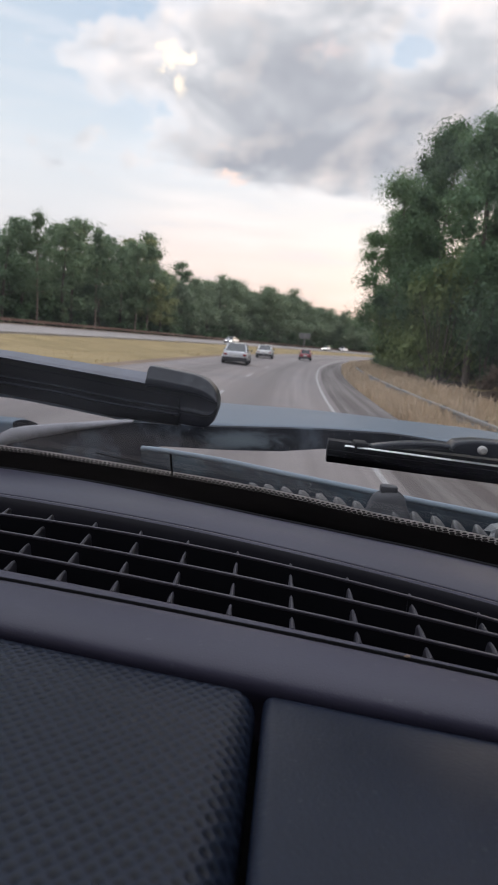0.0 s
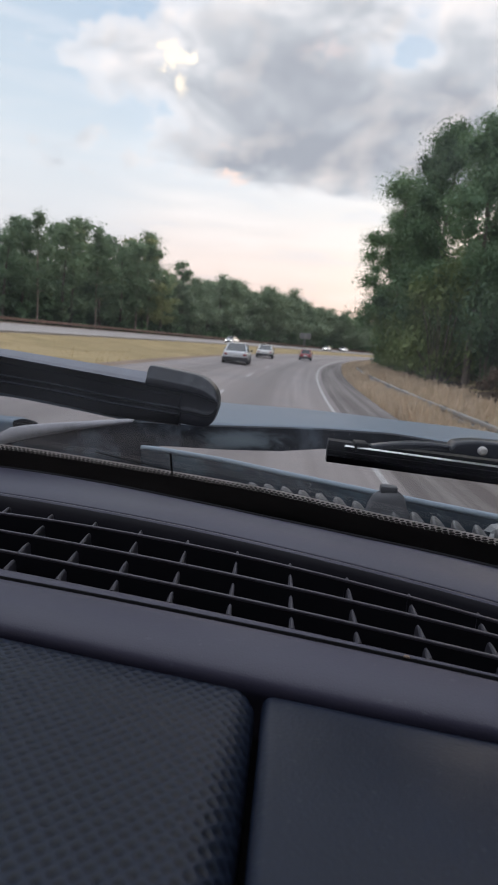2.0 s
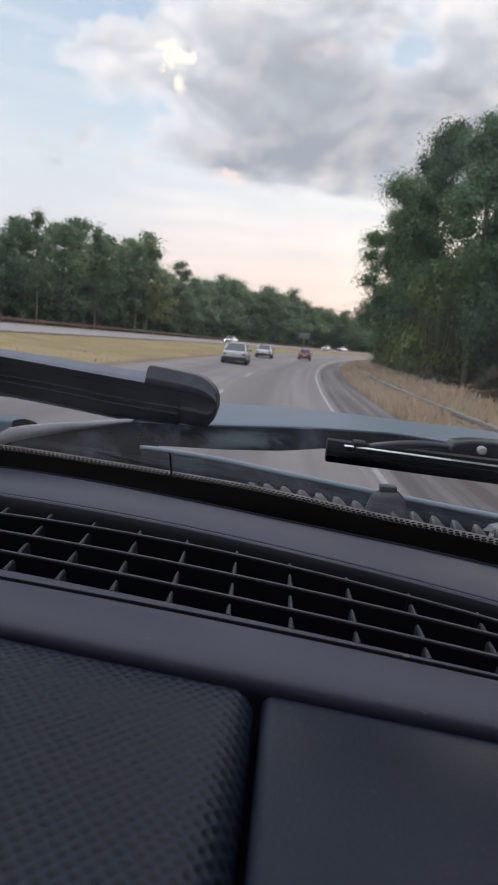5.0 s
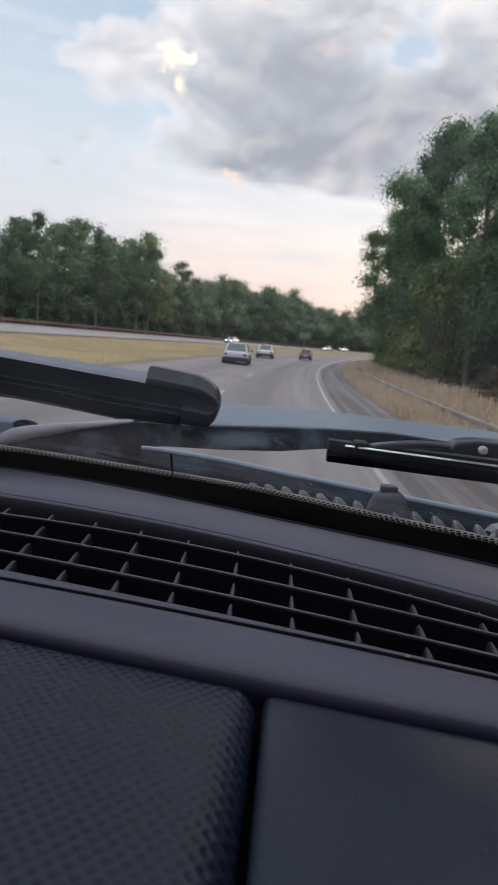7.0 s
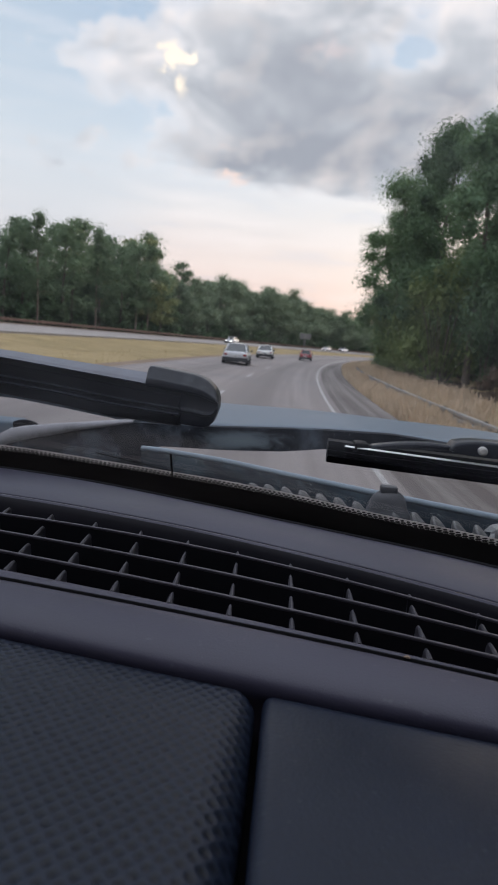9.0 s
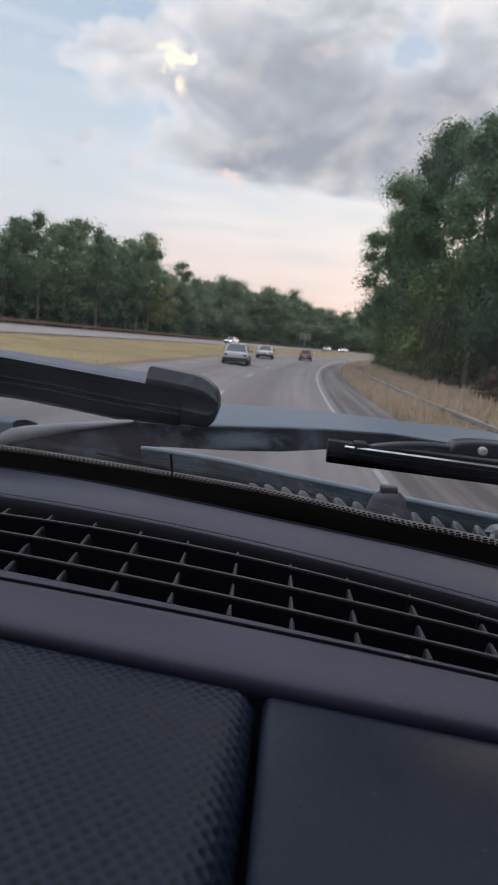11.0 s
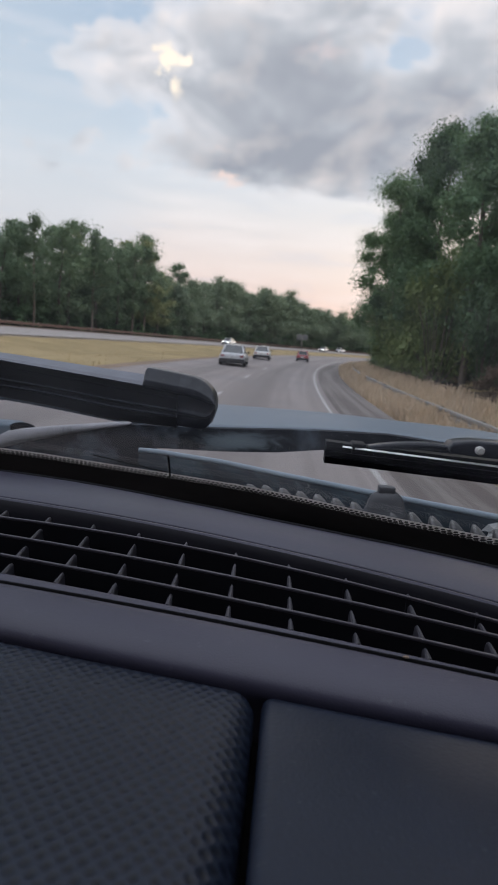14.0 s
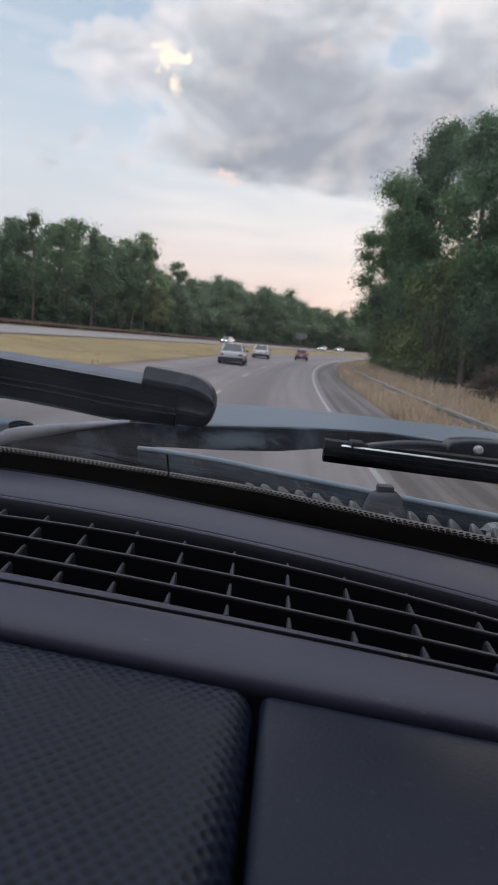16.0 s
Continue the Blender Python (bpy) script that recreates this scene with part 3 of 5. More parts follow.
def blades(name, mat, spots, tall, label, seed):
    """Grass: thin bent blades, one joined mesh."""
    rng = np.random.default_rng(seed)
    verts, faces = [], []
    for x, y, z, size in spots:
        a, lean = rng.uniform(0, 6.283), rng.uniform(0.05, 0.55)
        h = tall * size * rng.uniform(0.5, 1.15)
        w = 0.012 + 0.03 * size * h
        ca, sa = math.cos(a), math.sin(a)
        b = rng.uniform(0, 6.283)
        lx, ly = math.cos(b) * lean * h, math.sin(b) * lean * h
        n = len(verts)
        verts += [(x - ca * w, y - sa * w, z - 0.05), (x + ca * w, y + sa * w, z - 0.05), (x + lx * 0.4 + ca * w * 0.7, y + ly * 0.4 + sa * w * 0.7, z + h * 0.6),
                  (x + lx * 0.4 - ca * w * 0.7, y + ly * 0.4 - sa * w * 0.7, z + h * 0.6), (x + lx, y + ly, z + h)]
        faces += [(n, n + 1, n + 2, n + 3), (n + 3, n + 2, n + 4)]
    tagged(new(name, mesh_of(name, verts, faces, mat)), label, "grass", kind="stuff")


def grass_spots(count, d0, d1, lat0, lat1, seed, bias=1.6, patch=0.0):
    rng = np.random.default_rng(seed)
    out = []
    while len(out) < count:
        d = d0 + (d1 - d0) * rng.random() ** bias
        lat = lat0 + (lat1 - lat0) * rng.random()
        x, y, _ = along(d, lat)
        n = noise.noise((x * 0.35, y * 0.35, 3.0))
        if patch and n < -patch:
            continue
        out.append((x, y, level(d, lat), 0.75 + 0.6 * max(-0.5, n) + 0.25 * rng.random()))
    return out


# ---------------------------------------------------------------- trees
def leaf_cloud(rng, centres, radii, per, size, mat, name, keep=None):
    """Clumps of small folded leaves round the centres."""
    verts, faces = [], []
    for c, r in zip(centres, radii):
        n = int(per * (r ** 1.6))
        p = rng.normal(size=(n, 3))
        p /= np.linalg.norm(p, axis=1)[:, None] + 1e-6
        inner = rng.random((n, 1)) < 0.16      # broad sprays deep in the clump, small leaves on its outside
        p *= np.where(inner, rng.uniform(0.1, 0.6, (n, 1)), rng.random((n, 1)) ** 0.38) * r * (1 + 0.22 * np.sin(5.1 * p[:, :1] + 3.7 * p[:, 1:2] + 4.3 * p[:, 2:3]))
        p[:, 2] *= 0.72
        p += c
        face = (p - c) / r + np.array((0.0, 0.0, 0.35)) + rng.normal(size=(n, 3)) * 0.55      # leaves look out and up
        a = np.cross(face, rng.normal(size=(n, 3)))
        a /= np.linalg.norm(a, axis=1)[:, None] + 1e-6
        b = np.cross(face, a)
        b /= np.linalg.norm(b, axis=1)[:, None] + 1e-6
        s = size * rng.uniform(0.55, 1.2, (n, 1)) * np.where(inner, 2.4, 0.92)
        q = np.stack([p - a * s, p + a * s * 0.75 - b * s * 0.70, p + a * s * 0.75 + b * s * 0.70], 1).reshape(-1, 3)
        k = len(verts)
        verts += q.tolist()
        faces += [(k + 3 * i, k + 3 * i + 1, k + 3 * i + 2) for i in range(n)]
    return mesh_of(name, verts, faces, mat)


def tree(seed, height, spread, bare, per, size, mat, loose=0.0, bark=None):
    """A broad-leaved tree: tapered trunk, limbs, and a crown of leaf clumps with gaps. Its base is at the origin."""
    rng = np.random.default_rng(seed)
    sway = rng.normal(size=2) * 0.035
    spine = [(sway[0] * h * h / height + 0.12 * math.sin(h * 0.7 + seed), sway[1] * h * h / height, h - 0.4) for h in np.linspace(0, height * 0.93, 9)]
    r0 = 0.012 * height + 0.03
    shapes = [tube(spine, [max(0.03, r0 * (1.15 - i / 8.2)) for i in range(9)], 7)]
    centres, radii = [], []
    count = int(13 + 5 * rng.random())
    for i in range(count):
        f = bare + (1 - bare) * ((i + rng.random()) / count)
        h = height * f
        w = math.sin(min(1.0, (f - bare) / (1 - bare) * 1.0) ** 0.75 * math.pi * 0.93 + 0.18)
        reach = spread * max(0.18, w) * rng.uniform(0.45, 1.15)
        a = i * 2.4 + rng.normal() * 0.5
        base = Vector(np.array([np.interp(h * 0.9, [p[2] for p in spine], [p[j] for p in spine]) for j in range(3)]))
        tip = base + Vector((math.cos(a) * reach, math.sin(a) * reach, height * 0.10 * rng.uniform(0.3, 1.2)))
        mid = base.lerp(tip, 0.5) + Vector((0, 0, -0.06 * reach))
        shapes.append(tube([base, mid, tip], [r0 * 0.32 * (1.1 - f), r0 * 0.2 * (1.1 - f), 0.02], 5, False))
        centres.append(np.array(tip)), radii.append(spread * rng.uniform(0.36, 0.62))
        if rng.random() > loose:
            centres.append(np.array(base.lerp(tip, 0.55)) + rng.normal(size=3) * 0.3), radii.append(spread * rng.uniform(0.28, 0.46))
    centres.append(np.array(spine[-1]) + (0, 0, 0.3)), radii.append(spread * 0.3)
    v, f = joined(*shapes)
    return mesh_of("trunk", v, f, bark or BARK, True), leaf_cloud(rng, centres, radii, per, size, mat, "crown")


def shrub(seed, height, mat, per, size):
    rng = np.random.default_rng(seed)
    centres, radii, shapes = [], [], []
    for i in range(16):
        a, r = rng.uniform(0, 6.28), height * 0.42 * rng.random() ** 0.6
        z = height * rng.uniform(0.12, 0.85) * (1 - 0.25 * r / height)
        centres.append(np.array((math.cos(a) * r, math.sin(a) * r, z))), radii.append(height * rng.uniform(0.16, 0.28))
        shapes.append(tube([(math.cos(a) * r * 0.15, math.sin(a) * r * 0.15, -0.2), (math.cos(a) * r * 0.6, math.sin(a) * r * 0.6, z * 0.6), tuple(centres[-1])], [0.04, 0.03, 0.015], 4, False))
    v, f = joined(*shapes)
    return mesh_of("stems", v, f, BARK), leaf_cloud(rng, centres, radii, per, size, mat, "foliage")


def stand(kind, meshes, m, scale, label, group):
    ob = thing(kind, label, "tree" if kind == "tree" else "shrub", group, at=m)
    ob.scale = scale
    part("trunk" if kind == "tree" else "stems", meshes[0], ob)
    part("crown" if kind == "tree" else "foliage", meshes[1], ob)
    return ob


def build_woods():
    near = [tree(11 + i, 15.0, 3.4, 0.12, 600, 0.080, LEAVES[i % 3], 0.40) for i in range(4)]
    far = [tree(51 + i, 16.0, 3.9, 0.08, 112, 0.150, HAZED_LEAVES[i % 3], 0.25) for i in range(5)]
    pale = [tree(61 + i, 16.0, 4.2, 0.04, 100, 0.160, HAZED_LEAVES[3], 0.15) for i in range(3)]
    stem = [tree(71 + i, 16.0, 3.4, 0.22, 100, 0.150, HAZED_LEAVES[i], 0.25, PALE_BARK) for i in range(2)]
    bush = [shrub(91 + i, 5.0, LEAVES[2 - (i == 1)], 380, 0.068) for i in range(3)]
    scrub = shrub(97, 5.0, SCRUB, 150, 0.085)
    rough = [shrub(95 + i, 5.0, LEAVES[i % 3], 105, 0.135) for i in range(2)]
    rng = np.random.default_rng(5)

    def put_tree(pool, d, lat, h, base_h, label, group, wide=1.0):
        s = h / base_h
        m = place(d, lat, -0.05, rng.uniform(0, 360))
        stand("tree", pool[int(rng.integers(len(pool)))], m, (s * wide * rng.uniform(0.92, 1.08), s * wide * rng.uniform(0.92, 1.08), s), label, group)

    def put_bush(pool, d, lat, s, tall=1.0, label="dense green undergrowth at the foot of the wood"):
        stand("shrub", pool[int(rng.integers(len(pool)))], place(d, lat, 0, rng.uniform(0, 360)), (s, s, s * tall), label, "undergrowth")

    # the wood beside the near shoulder: tall crowns at its edge, then lower ones
    edge = "tall leafy green roadside tree at the edge of dense wood"
    # those 16 m or more across stand unseen, added to block the sun
    for d, lat, h, wide in ((17.0, 13.5, 12.5, 1.1), (21.5, 16.0, 14.5, 1.1), (23.5, 12.2, 9.2, 1.0), (26.0, 17.5, 15.0, 1.1), (28.5, 13.2, 11.3, 1.0), (31.0, 17.0, 15.0, 1.1), (33.5, 9.9, 14.8, 0.95), (37.0, 10.6, 14.8, 0.9), (41.0, 8.9, 17.4, 0.85), (47.5, 9.2, 18.0, 0.8), (52.0, 8.6, 14.6, 0.9), (57.5, 8.2, 18.2, 0.88), (62.5, 8.3, 16.4, 0.92), (67.5, 8.3, 15.4, 1.0)):
        put_tree(near, d, lat, h, 15, edge, "trees beside the shoulder", wide)
    # unseen trees, added to cut sky light on the dash's right side
    for d, lat, h in ((-5.0, 10.5, 13.0), (1.0, 10.0, 14.0), (6.5, 10.2, 13.5), (12.0, 10.4, 13.0), (9.0, 15.0, 15.0), (15.5, 16.0, 15.0)):
        put_tree(far, d, lat, h, 16, "tall leafy green tree deep in the wood", "trees beside the shoulder", 1.2)
    d = 30.0
    while d < 330:
        front = d < 74
        lat = 14.5 if front else 9.9
        put_tree(far, d, lat + rng.uniform(-0.8, 1.2), lerp(((0, 11.0), (40, 12.5), (60, 13.0), (90, 14.0), (330, 15.0)), d) * rng.uniform(0.85, 1.0), 16, "tall leafy green tree deep in the wood", "trees beside the shoulder")
        if d < 110:
            put_tree(far, d + rng.uniform(0, 3), 20 + rng.uniform(-2, 2), 13 * rng.uniform(0.9, 1.1), 16, "dark green tree deep in the wood", "trees beside the shoulder")
        d += (5.0 if d < 70 else 7.0 if d < 140 else 14.0) * rng.uniform(0.85, 1.15)
    # leafy mounds of creeper and saplings before the trunks
    mound = "rounded mound of bright green creeper and saplings"
    for d, lat, s, tall in ((29.0, 9.6, 0.9, 1.35), (34.5, 8.6, 1.0, 1.55), (41.5, 8.3, 1.0, 1.45), (49.0, 8.4, 1.0, 1.35), (55.0, 8.3, 1.0, 1.5), (60.0, 8.6, 1.05, 1.4)):
        put_bush(bush, d, lat, s, tall, mound)
    d = 37.0
    while d < 130:
        put_bush(rough if d > 60 else bush, d, 8.3 + rng.uniform(-0.3, 0.9), rng.uniform(0.40, 0.70), rng.uniform(0.8, 1.3))
        d += (3.6 if d < 60 else 5.5) * rng.uniform(0.7, 1.3)
    d = 20.0
    while d < 70:
        put_bush(rough, d, (15.0 if d < 36 else 11.5) + rng.uniform(-1.5, 2.0), rng.uniform(0.7, 1.0), 1.0)
        d += 2.5 * rng.uniform(0.8, 1.2)
    for d, lat in ((20.5, 8.2), (23.5, 8.4)):
        stand("shrub", scrub, place(d, lat, 0, d * 40), (0.38, 0.38, 0.34), "low bare brownish scrub in the shade of the trees", "undergrowth")
    # the wood beyond the opposite carriageway; crown heights are fitted to the camera's skyline
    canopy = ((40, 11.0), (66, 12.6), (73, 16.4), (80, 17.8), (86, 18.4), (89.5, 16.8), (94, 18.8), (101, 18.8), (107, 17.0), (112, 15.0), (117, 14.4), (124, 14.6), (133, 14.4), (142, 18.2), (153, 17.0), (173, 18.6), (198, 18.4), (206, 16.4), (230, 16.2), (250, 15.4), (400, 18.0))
    for d, h in ((106.5, 20.2), (124.0, 17.4)):
        put_tree(far, d, -39.0, h, 16, "slender leafy tree standing above the wood", "trees across the highway", 0.95)
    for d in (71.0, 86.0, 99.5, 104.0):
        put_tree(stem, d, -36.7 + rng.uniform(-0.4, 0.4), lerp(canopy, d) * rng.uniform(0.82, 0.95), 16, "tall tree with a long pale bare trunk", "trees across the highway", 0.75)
    d = 46.0
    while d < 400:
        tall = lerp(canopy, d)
        # past 122 m the leaves with most haze in their colour take over
        pool, kind = (far, "leafy green tree across the highway") if d < 122 else (pale, "leafy tree far down the highway, haze in its leaf colour")
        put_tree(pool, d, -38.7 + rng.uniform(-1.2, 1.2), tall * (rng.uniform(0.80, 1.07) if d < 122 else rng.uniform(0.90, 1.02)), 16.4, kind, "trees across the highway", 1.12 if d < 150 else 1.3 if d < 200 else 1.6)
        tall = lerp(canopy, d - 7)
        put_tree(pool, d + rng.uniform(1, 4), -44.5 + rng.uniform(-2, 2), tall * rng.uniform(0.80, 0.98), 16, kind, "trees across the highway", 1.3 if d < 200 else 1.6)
        if d < 70 or d > 135:
            put_tree(far, d + rng.uniform(1, 4), -52 + rng.uniform(-3, 3), tall * rng.uniform(0.75, 0.95), 16, "dark green tree deep in the wood", "trees across the highway", 1.4)
        if 60 < d < 150:
            put_bush(rough, d + rng.uniform(-1, 3), -55.0 + rng.uniform(-2, 2), rng.uniform(1.7, 2.1), 1.2, "dense green thicket under the trees")
        if d < 290:
            put_bush(rough, d + rng.uniform(-1, 3), -44.0 + rng.uniform(-3.5, 3.0), rng.uniform(1.3, 1.7), 1.1, "dense green thicket under the trees")
        d += (5.2 if d < 260 else 8.0) * rng.uniform(0.8, 1.2)
    d = 50.0
    while d < 330:
        put_bush(rough, d, -37.6 + rng.uniform(-1.5, 0.8), rng.uniform(0.6, 1.2) * (0.7 if d < 135 else 1.1), 0.9)
        d += 3.8 * rng.uniform(0.7, 1.3)


# ---------------------------------------------------------------- roadside things
def guardrail(label, lat, d0, spans, base, mat, side):
    """A steel beam guardrail that follows the road; side is the way its face looks."""
    rail = thing("guardrail", label, "guardrail", "guardrails")
    prof = ((0.0, 0.0), (0.03, 0.02), (0.03, 0.09), (-0.03, 0.13), (-0.03, 0.17), (0.03, 0.21), (0.03, 0.28), (0.0, 0.30))
    for k in range(spans):
        rows = []
        for j in range(5):
            d = d0 + k * 7.6 + j * 1.9
            row = []
            for extra, line in ((0.0, prof), (0.012, tuple(reversed(prof)))):
                for off, h in line:
                    x, y, _ = along(d, lat + side * (off - extra))
                    row.append((x, y, level(d, lat) + base + h))
            rows.append(row)
        v, f = sweep(rows, True, True)
        part("rail_beam", mesh_of("rail_beam", v, f, mat), rail)
    post = mesh_of("rail_post", *box((-0.07, -0.05, -0.3), (0.07, 0.05, base + 0.28)), TIMBER)
    for k in range(spans * 2 + 1):
        part("rail_post", post, rail).matrix_local = place(d0 + k * 3.8, lat - side * 0.12)


def build_guardrails():
    guardrail("galvanised steel roadside guardrail on short posts in dry grass", 5.0, 3.0, 16, 0.18, GALVANISED, -1)
    guardrail("rust-brown steel guardrail beyond the opposite carriageway", -33.2, 40.0, 34, 0.36, RUST, 1)


def build_sign():
    ob = thing("road_sign", "bare metal back of a wide road sign on a post", "road sign", at=place(149, -16.5))
    part("post", mesh_of("post", *tube([(0, 0, -0.4), (0, 0, 4.7)], 0.11, 8), GALVANISED), ob)
    part("panel", rounded(*box((-1.5, 0.12, 3.3), (1.5, 0.16, 4.8)), SIGN_BACK, "panel", 0.01), ob)
    for z in (3.7, 4.4):
        part("brace", mesh_of("brace", *box((-1.4, 0.07, z - 0.04), (1.4, 0.125, z + 0.04)), GALVANISED), ob)


def car(name, label, paint, length, width, height, m, kind="suv", lit=False):
    """A road vehicle; its nose points along +y, its wheels stand on z = 0."""
    ob = thing(name, label, "car", "cars on the highway", at=m)
    w, l = width / 2, length / 2
    waist, clear = height * 0.60, 0.24
    roof = {"suv": (-l + 0.70, l * 0.12), "sedan": (-l * 0.34, l * 0.12), "pickup": (-l * 0.10, l * 0.26)}[kind]
    tail = {"suv": -l + 0.12, "sedan": -l * 0.80, "pickup": -l * 0.22}[kind]
    screen = l * 0.48

    def ring(y, half, zlo, zhi):
        return [(-half, y, zlo + 0.12), (-half * 0.93, y, zlo), (half * 0.93, y, zlo), (half, y, zlo + 0.12), (half, y, zhi - 0.24), (half * 0.84, y, zhi), (-half * 0.84, y, zhi), (-half, y, zhi - 0.24)]
    rows = [ring(-l, w * 0.88, 0.42, waist * 0.94), ring(-l + 0.12, w * 0.97, clear + 0.06, waist), ring(-l * 0.5, w, clear, waist + 0.01), ring(0, w, clear, waist), ring(l * 0.48, w, clear, waist - 0.02), ring(l - 0.25, w * 0.95, clear, waist * 0.82), ring(l, w * 0.82, 0.36, waist * 0.70)]
    v, f = sweep(rows, True, True)
    part("body", rounded(v, f, paint, "body", 0.10, 3), ob)
    cab = [(y, h, i) for y, h, i in ((tail, waist - 0.02, 0.86), (roof[0], height - 0.06, 0.64), (0.5 * (roof[0] + roof[1]), height, 0.66), (roof[1], height - 0.04, 0.64), (screen, waist - 0.04, 0.86))]
    top = [[(-w * i, y, h - 0.05), (-w * i * 0.86, y, h), (w * i * 0.86, y, h), (w * i, y, h - 0.05)] for y, h, i in cab[1:4]]
    v, f = sweep(top)
    part("roof", rounded(v, f, paint, "roof", 0.02, 2), ob)
    for nm, (y0, y1) in (("rear_window", (tail, roof[0])), ("windscreen", (screen, roof[1]))):
        v = [(-w * 0.80, y0, waist - 0.01), (w * 0.80, y0, waist - 0.01), (w * 0.60, y1, height - 0.07), (-w * 0.60, y1, height - 0.07)]
        t = 0.02 if y0 > y1 else -0.02
        v += [(x * 0.98, y - t, z - 0.02) for x, y, z in v]
        part(nm, mesh_of(nm, v, [(0, 1, 2, 3), (7, 6, 5, 4), (0, 4, 5, 1), (1, 5, 6, 2), (2, 6, 7, 3), (3, 7, 4, 0)], CAR_GLASS), ob, "dark tinted glass")
    for s in (-1, 1):
        v = [(s * w * 0.85, tail + 0.1, waist - 0.02), (s * w * 0.85, screen - 0.1, waist - 0.02), (s * w * 0.65, roof[1], height - 0.07), (s * w * 0.65, roof[0], height - 0.07)]
        v += [(x - s * 0.03, y, z) for x, y, z in v]
        part("side_window", mesh_of("side_window", v, [(0, 1, 2, 3), (7, 6, 5, 4), (0, 4, 5, 1), (1, 5, 6, 2), (2, 6, 7, 3), (3, 7, 4, 0)], CAR_GLASS), ob, "dark tinted glass")
        # corner posts of the cabin
        for y0, y1 in ((tail, roof[0]), (screen, roof[1])):
            v, f = tube([(s * w * 0.83, y0, waist - 0.03), (s * w * 0.64, y1, height - 0.06)], 0.055, 6)
            part("pillar", mesh_of("pillar", v, f, paint, True), ob)
        v, f = box((s * w * 0.70 - 0.12, -l - 0.02, waist * 0.70), (s * w * 0.70 + 0.12, -l + 0.16, waist * 0.84))
        part("tail_light", rounded(v, f, TAIL, "tail_light", 0.02), ob, "red tail lamp lens")
        v, f = box((s * w * 0.60 - 0.15, l - 0.16, waist * 0.50), (s * w * 0.60 + 0.15, l + 0.01, waist * 0.66))
        part("headlight", rounded(v, f, BEAM if lit else PLATE, "headlight", 0.02), ob, "lit headlamp" if lit else "")
        v, f = box((s * (w + 0.05) - 0.08, l * 0.30, waist), (s * (w + 0.05) + 0.08, l * 0.30 + 0.1, waist + 0.12))
        part("door_mirror", rounded(v, f, CAR_TRIM, "door_mirror", 0.03), ob)
    for y in (-l - 0.03, l - 0.10):
        v, f = box((-w * 0.93, y, 0.22), (w * 0.93, y + 0.14, waist * 0.58))
        part("bumper", rounded(v, f, CAR_TRIM, "bumper", 0.04), ob, "black plastic bumper")
    v, f = box((-0.17, -l - 0.035, waist * 0.60), (0.17, -l - 0.015, waist * 0.60 + 0.15))
    plate = part("number_plate", mesh_of("number_plate", v, f, PLATE), ob)
    v, f = box((-0.12, -l - 0.041, waist * 0.60 + 0.05), (0.12, -l - 0.036, waist * 0.60 + 0.10))
    part("plate_bar", mesh_of("plate_bar", v, f, PLATE_BAR), plate)
    r = 0.35 if kind != "sedan" else 0.32
    for y in (-l * 0.60, l * 0.62):
        for s in (-1, 1):
            x = s * (w - 0.10)
            v, f = tube([(x - 0.12, y, r), (x - 0.09, y, r), (x + 0.09, y, r), (x + 0.12, y, r)], [r - 0.04, r, r, r - 0.04], 20)
            wheel = part("wheel", mesh_of("tyre", v, f, TYRE, True), ob, "black tyre")
            v, f = tube([(x - 0.128, y, r), (x + 0.128, y, r)], r * 0.62, 16)
            part("rim", mesh_of("rim", v, f, RIM), wheel)
    return ob


def build_traffic():
    car("sedan", "silver grey sedan with a dark lower bumper driving ahead", CAR_PAINT["silver"], 4.8, 1.88, 1.50, place(42.0, -4.25, 0.02, 4.5), "sedan")
    car("sedan", "white sedan with red tail lamps driving ahead", CAR_PAINT["white"], 4.7, 1.82, 1.47, place(64.0, -4.9, 0.02, 6.0), "sedan")
    car("hatchback", "dark red car with pale rear window far ahead", CAR_PAINT["red"], 4.0, 1.62, 1.45, place(77.0, -1.6, 0.02, 5.0), "suv")
    car("oncoming_car", "white car with lit headlamps on the opposite carriageway", CAR_PAINT["pearl"], 4.7, 1.85, 1.5, place(120, -25.0, 0.05, 180), "sedan", True)
    car("oncoming_car", "white car with lit headlamps on the opposite carriageway", CAR_PAINT["white"], 4.7, 1.85, 1.6, place(195, -25.0, 0.05, 180), "suv", True)
    car("oncoming_pickup", "pale pickup with lit headlamps on the opposite carriageway", CAR_PAINT["white"], 5.4, 1.95, 1.85, place(220, -28.6, 0.05, 180), "pickup", True)


# ---------------------------------------------------------------- the cab the camera rides in (heights from the eye down)
def quad(c0, c1, c2):
    """A gently bowed line across the cab; past the visible stretch it runs on straight."""
    def y(x):
        e = min(max(x, -0.5), 0.22)
        return c0 + c1 * e + c2 * e * e + (c1 + 2 * c2 * e) * (x - e)
    return y


GLASS_FOOT = quad(0.3765, -0.3466, -0.7823)
VENT_FRONT = quad(0.2998, -0.3448, -0.6138)
SLATS = (quad(0.2787, -0.3098, -0.7784), quad(0.2533, -0.2545, -0.3968), quad(0.2304, -0.2323, -0.2511))
VENT_REAR = quad(0.2127, -0.2064, -0.1733)
GROOVE = quad(0.2072, -0.1847, -0.2062)          # where the vent's rear band ends and the roll begins
SEAM = quad(0.1776, -0.1525, 0.0750)             # the gap between the roll and the two covers
DECK = -0.11
# the right side is drawn in to cut light on the dash
CAB_L, CAB_R = -1.25, 0.36


def cabx(a, b, n):
    return [a + (b - a) * i / n for i in range(n + 1)]


def up(p):
    return (p[0], p[1], p[2] + EYE)


